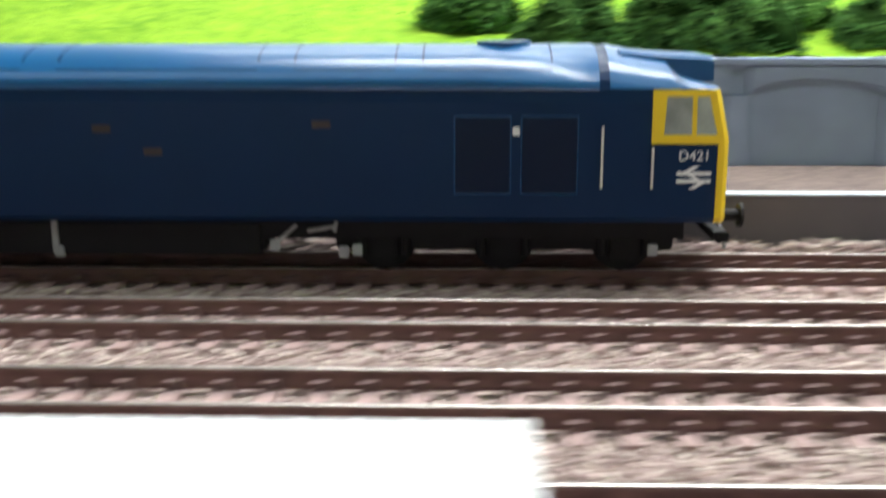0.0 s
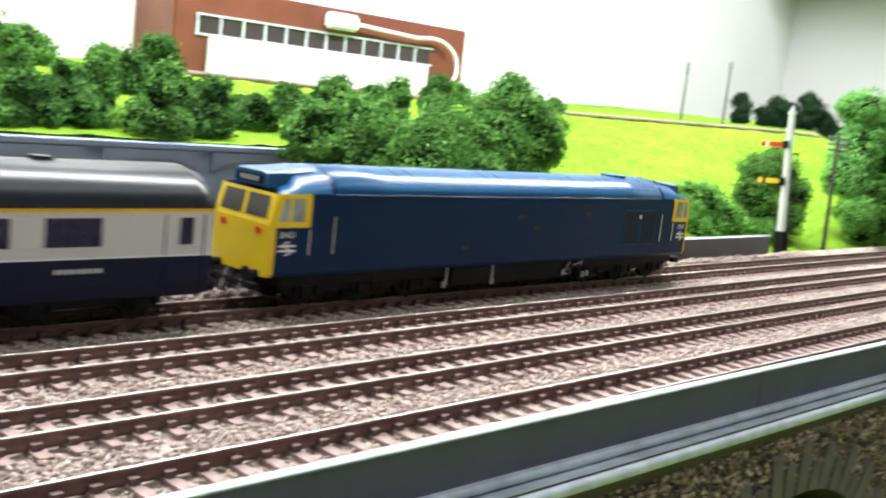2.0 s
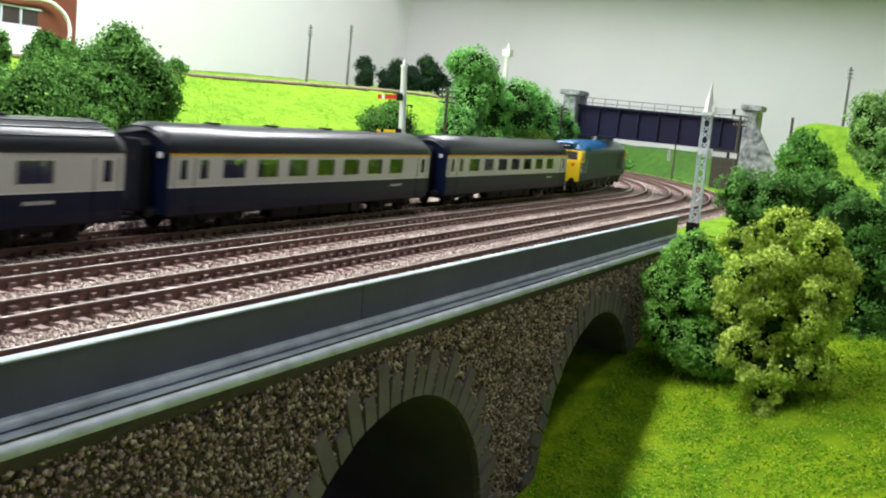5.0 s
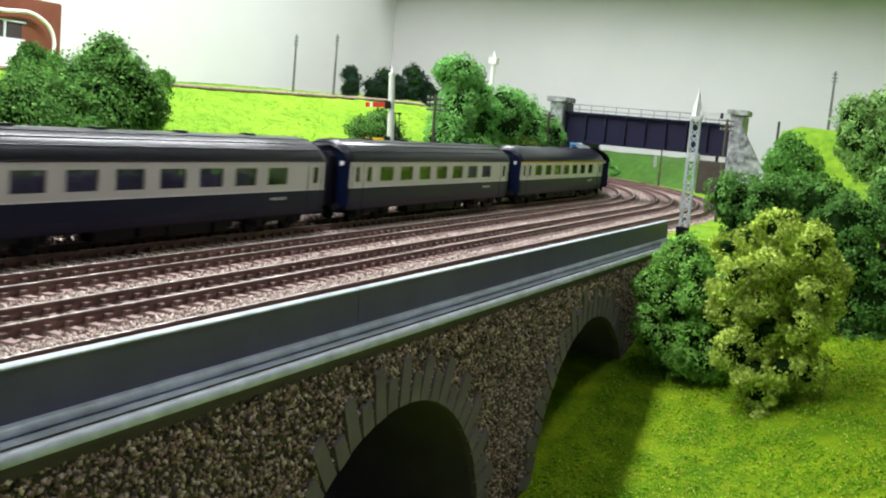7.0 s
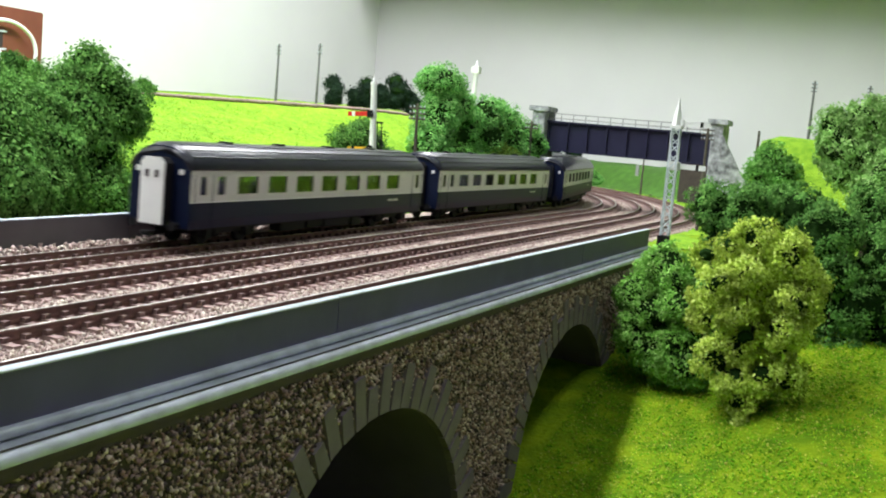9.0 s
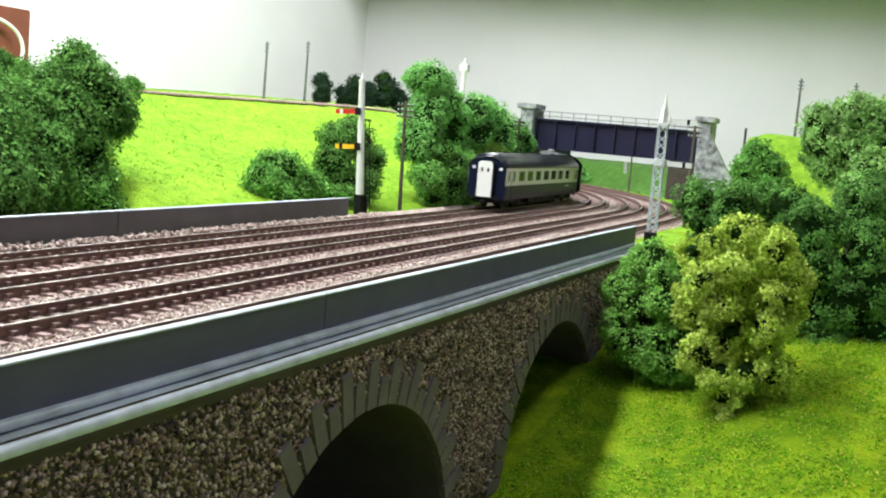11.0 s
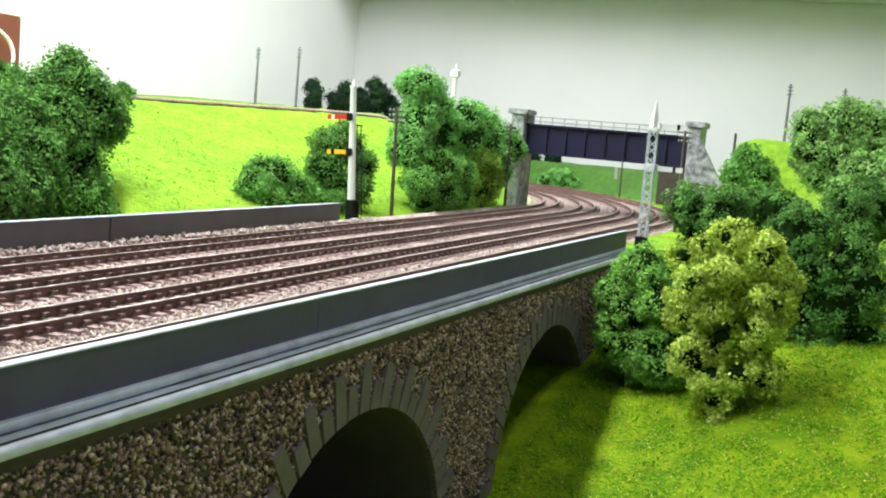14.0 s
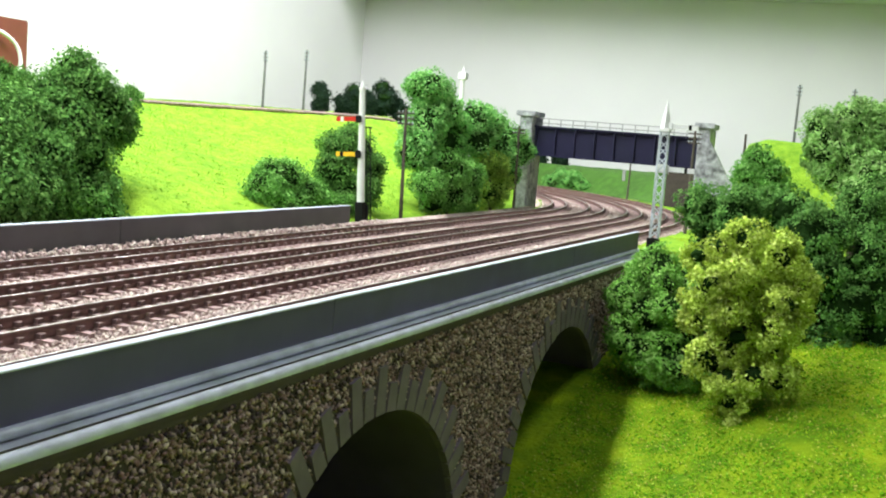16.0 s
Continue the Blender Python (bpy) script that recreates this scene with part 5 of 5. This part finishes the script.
def telegraph_pole(x, y, z, h, material, label, lean=0.0, bars=3, w=0.7):
    t = thing("telegraph_pole", label, "telegraph pole", x, y, z, group="telegraph poles")
    t.matrix_basis = pose(x * U, y * U, z * U, 0, lean, 0)
    bm = bmesh.new()
    cyl(bm, (0, 0, -0.3), (0, 0, h), 0.17, 0.11, 8)
    part("pole", bm, material, t)
    for i in range(bars):
        bm = bmesh.new()
        zz = h - 0.35 - i * 0.42
        box(bm, -0.06, 0.06, -w, w, zz - 0.06, zz + 0.06)
        arm = part("crossarm", bm, material, t)
        for k in (-0.85 * w, -0.4 * w, 0.4 * w, 0.85 * w):
            bm = bmesh.new()
            cyl(bm, (0, k, zz), (0, k, zz + 0.2), 0.06, n=6)
            part("insulator", bm, M_CAP, arm)


telegraph_pole(75.3, 2.9, -0.4, 8.9, M_WOODPOLE, "dark leaning telegraph pole beside the tracks", -3.5)
telegraph_pole(103.5, 3.0, -0.4, 8.8, M_WOODPOLE, "dark leaning telegraph pole by the bridge", -3.0, 2)
telegraph_pole(98.0, -15.6, -0.5, 9.6, M_WOODPOLE, "dark telegraph pole at the bridge end", 0, 3, 0.6)
telegraph_pole(156.0, 2.7, -0.5, 6.6, M_WOODPOLE, "thin dark pole beyond the bridge", 0, 1)
telegraph_pole(100.0, -19.9, 2.0, 7.1, M_WOODPOLE, "dark pole on the bridge bank", -3.0, 0)
telegraph_pole(106.1, 35.7, 7.6, 7.3, M_POLEDARK, "thin grey telegraph pole on the crest", 0, 3, 0.28)
telegraph_pole(109.8, 32.4, 7.6, 7.9, M_POLEDARK, "thin grey telegraph pole near the corner", 0, 3, 0.28)
telegraph_pole(126.0, -22.2, 8.8, 7.0, M_POLEDARK, "thin grey telegraph pole on the bank", 0, 3, 0.3)
telegraph_pole(128.0, -28.0, 8.8, 7.0, M_POLEDARK, "thin grey telegraph pole on the bank", 0, 3, 0.3)
bm = bmesh.new()
t = thing("signal_post", "plain white signal post behind the trees", "railway signal", 117.0, 15.2, 3.0)
cyl(bm, (0, 0, -0.3), (0, 0, 10.6), 0.34, 0.3, 8)
part("post", bm, M_WHITE, t)
bm = bmesh.new()
box(bm, -0.45, 0.45, -0.5, 0.5, 10.6, 11.4, 0.06)
cyl(bm, (0, 0, 11.4), (0, 0, 12.2), 0.2, 0.04, 8)
part("finial", bm, M_WHITE, t)
t = thing("marker_post", "short grey marker post beyond the bridge", "post", 168.0, 6.2, 2.4)
bm = bmesh.new()
box(bm, -0.2, 0.2, -0.25, 0.25, -0.3, 1.5, 0.05)
part("post", bm, M_POLEGREY, t)


# ---- brown cabinet on the wall with its cable ----
def cabinet():
    Y = 66.0
    x0, x1, z0, z1 = 57.5, 100.5, 5.0, 16.5
    t = thing("wall_cabinet", "red-brown wooden cabinet with small panes and a white panel", "cabinet", 0, Y, 0)
    bm = bmesh.new()
    box(bm, x0, x1, 0, WY - Y, z0, z1, 0.15)
    part("body", bm, M_BROWN, t)
    bm = bmesh.new()
    box(bm, 61.5, 93.5, -0.9, -0.01, 4.0, 11.4, 0.2)
    part("white_panel", bm, mat("panel_white", (0.9, 0.9, 0.9), 0.4, var=0.02, scale=30), t, "plain bright white panel")
    for i in range(12):
        xx = 60.2 + i * 2.85
        bm = bmesh.new()
        box(bm, xx + 0.25, xx + 2.6, -0.06, 0.02, 11.7, 13.4)
        part("pane", bm, M_PANE, t, "small dark pane")
        bm = bmesh.new()
        box(bm, xx - 0.12, xx + 0.12, -0.2, -0.01, 11.5, 13.6)
        part("mullion", bm, M_CAP, t, "white glazing bar")
    for z in (11.5, 13.55):
        bm = bmesh.new()
        box(bm, 60.0, 94.6, -0.22, -0.02, z - 0.1, z + 0.1)
        part("rail", bm, M_CAP, t)


cabinet()
b = thing("junction_box", "white plastic junction box on the cabinet front", "electrical box", 79.0, 65.4, 15.0)
bm = bmesh.new()
box(bm, -2.3, 2.3, -0.6, 0.58, -0.9, 1.0, 0.3)
part("case", bm, M_WHITE, b)
cu = bpy.data.curves.new("cable", "CURVE")
cu.dimensions, cu.bevel_depth = "3D", 0.24 * U
sp = cu.splines.new("BEZIER")
pts = [(81, 65.2, 15.0), (90, 65.2, 14.6), (96.5, 65.2, 14.2), (98.3, 65.0, 12.0), (97.3, 64.8, 9.4), (94.6, 64.6, 8.6), (93.9, 64.6, 10.2)]
sp.bezier_points.add(len(pts) - 1)
for q, c in zip(sp.bezier_points, pts):
    q.co = Vector(c) * U
    q.handle_left_type = q.handle_right_type = "AUTO"
cu.materials.append(M_WHITE)
tagged(new("cable", cu), "loose white cable looping down the cabinet", "cable")

# ---- the white box that stands before the viaduct ----
t = thing("plastic_box", "plain white plastic box with rounded corners before the viaduct", "box", -12.79, -20.7, -9.0)
bm = bmesh.new()
box(bm, -15, 15, -1.7, 1.7, -0.6, 12.9, 0.55)
part("case", bm, M_WHITE, t)
for k in (-1, 1):
    bm = bmesh.new()
    box(bm, k * 15 - 0.12, k * 15 + 0.12, -0.9, 0.9, 8.8, 10.4, 0.1)
    part("clip", bm, M_CAP, t)

# ---- light fittings ----
for name, x, y, z, sx, sy in (("tube_fitting", 76, 20, 79.5, 186, 12), ("ceiling_light", 30, -52, 137.5, 266, 24)):
    t = thing(name, "long white ceiling light fitting", "lamp", x, y, z)
    bm = bmesh.new()
    box(bm, -sx / 2, sx / 2, -sy / 2, sy / 2, 0, 2.4, 0.2)
    part("housing", bm, M_WHITE, t)
    for k in (-0.4, 0.4):
        bm = bmesh.new()
        cyl(bm, (k * sx, 0, 2.4), (k * sx, 0, 140 - z), 0.4, n=6)
        part("hanger", bm, M_WHITE, t)


# ---- everything that moves ----
NOSE = [(0, 7.05), (0.5, 17.9), (1, 25.8), (1.5, 36.2), (2, 48.0), (2.5, 60.8), (3, 73.3), (3.5, 86.2), (4, 98.0), (5, 121.2), (6, 144.3), (7, 167.0), (8, 189.5), (9, 211.7), (10, 234.6), (11, 257.6), (12, 280), (13, 302.4), (14, 324.8), (16, 369.6)]


def nose_at(t):
    return float(np.interp(t, [a for a, _ in NOSE], [b for _, b in NOSE]))


def on_track(s, half):
    xa, ya, _ = along(s - half)
    xb, yb, _ = along(s + half)
    return pose((xa + xb) / 2 * U, (ya + yb) / 2 * U, 0, 0, 0, math.degrees(math.atan2(yb - ya, xb - xa)))


def motions():
    times = [i * 0.25 for i in range(65)]
    walk(loco, [(t, on_track(nose_at(t) - 13.45, 8.6)) for t in times])
    for k, c in enumerate(coaches):
        walk(c, [(t, on_track(nose_at(t) - 42.25 - 28.98 * k, 9.2)) for t in times])


motions()
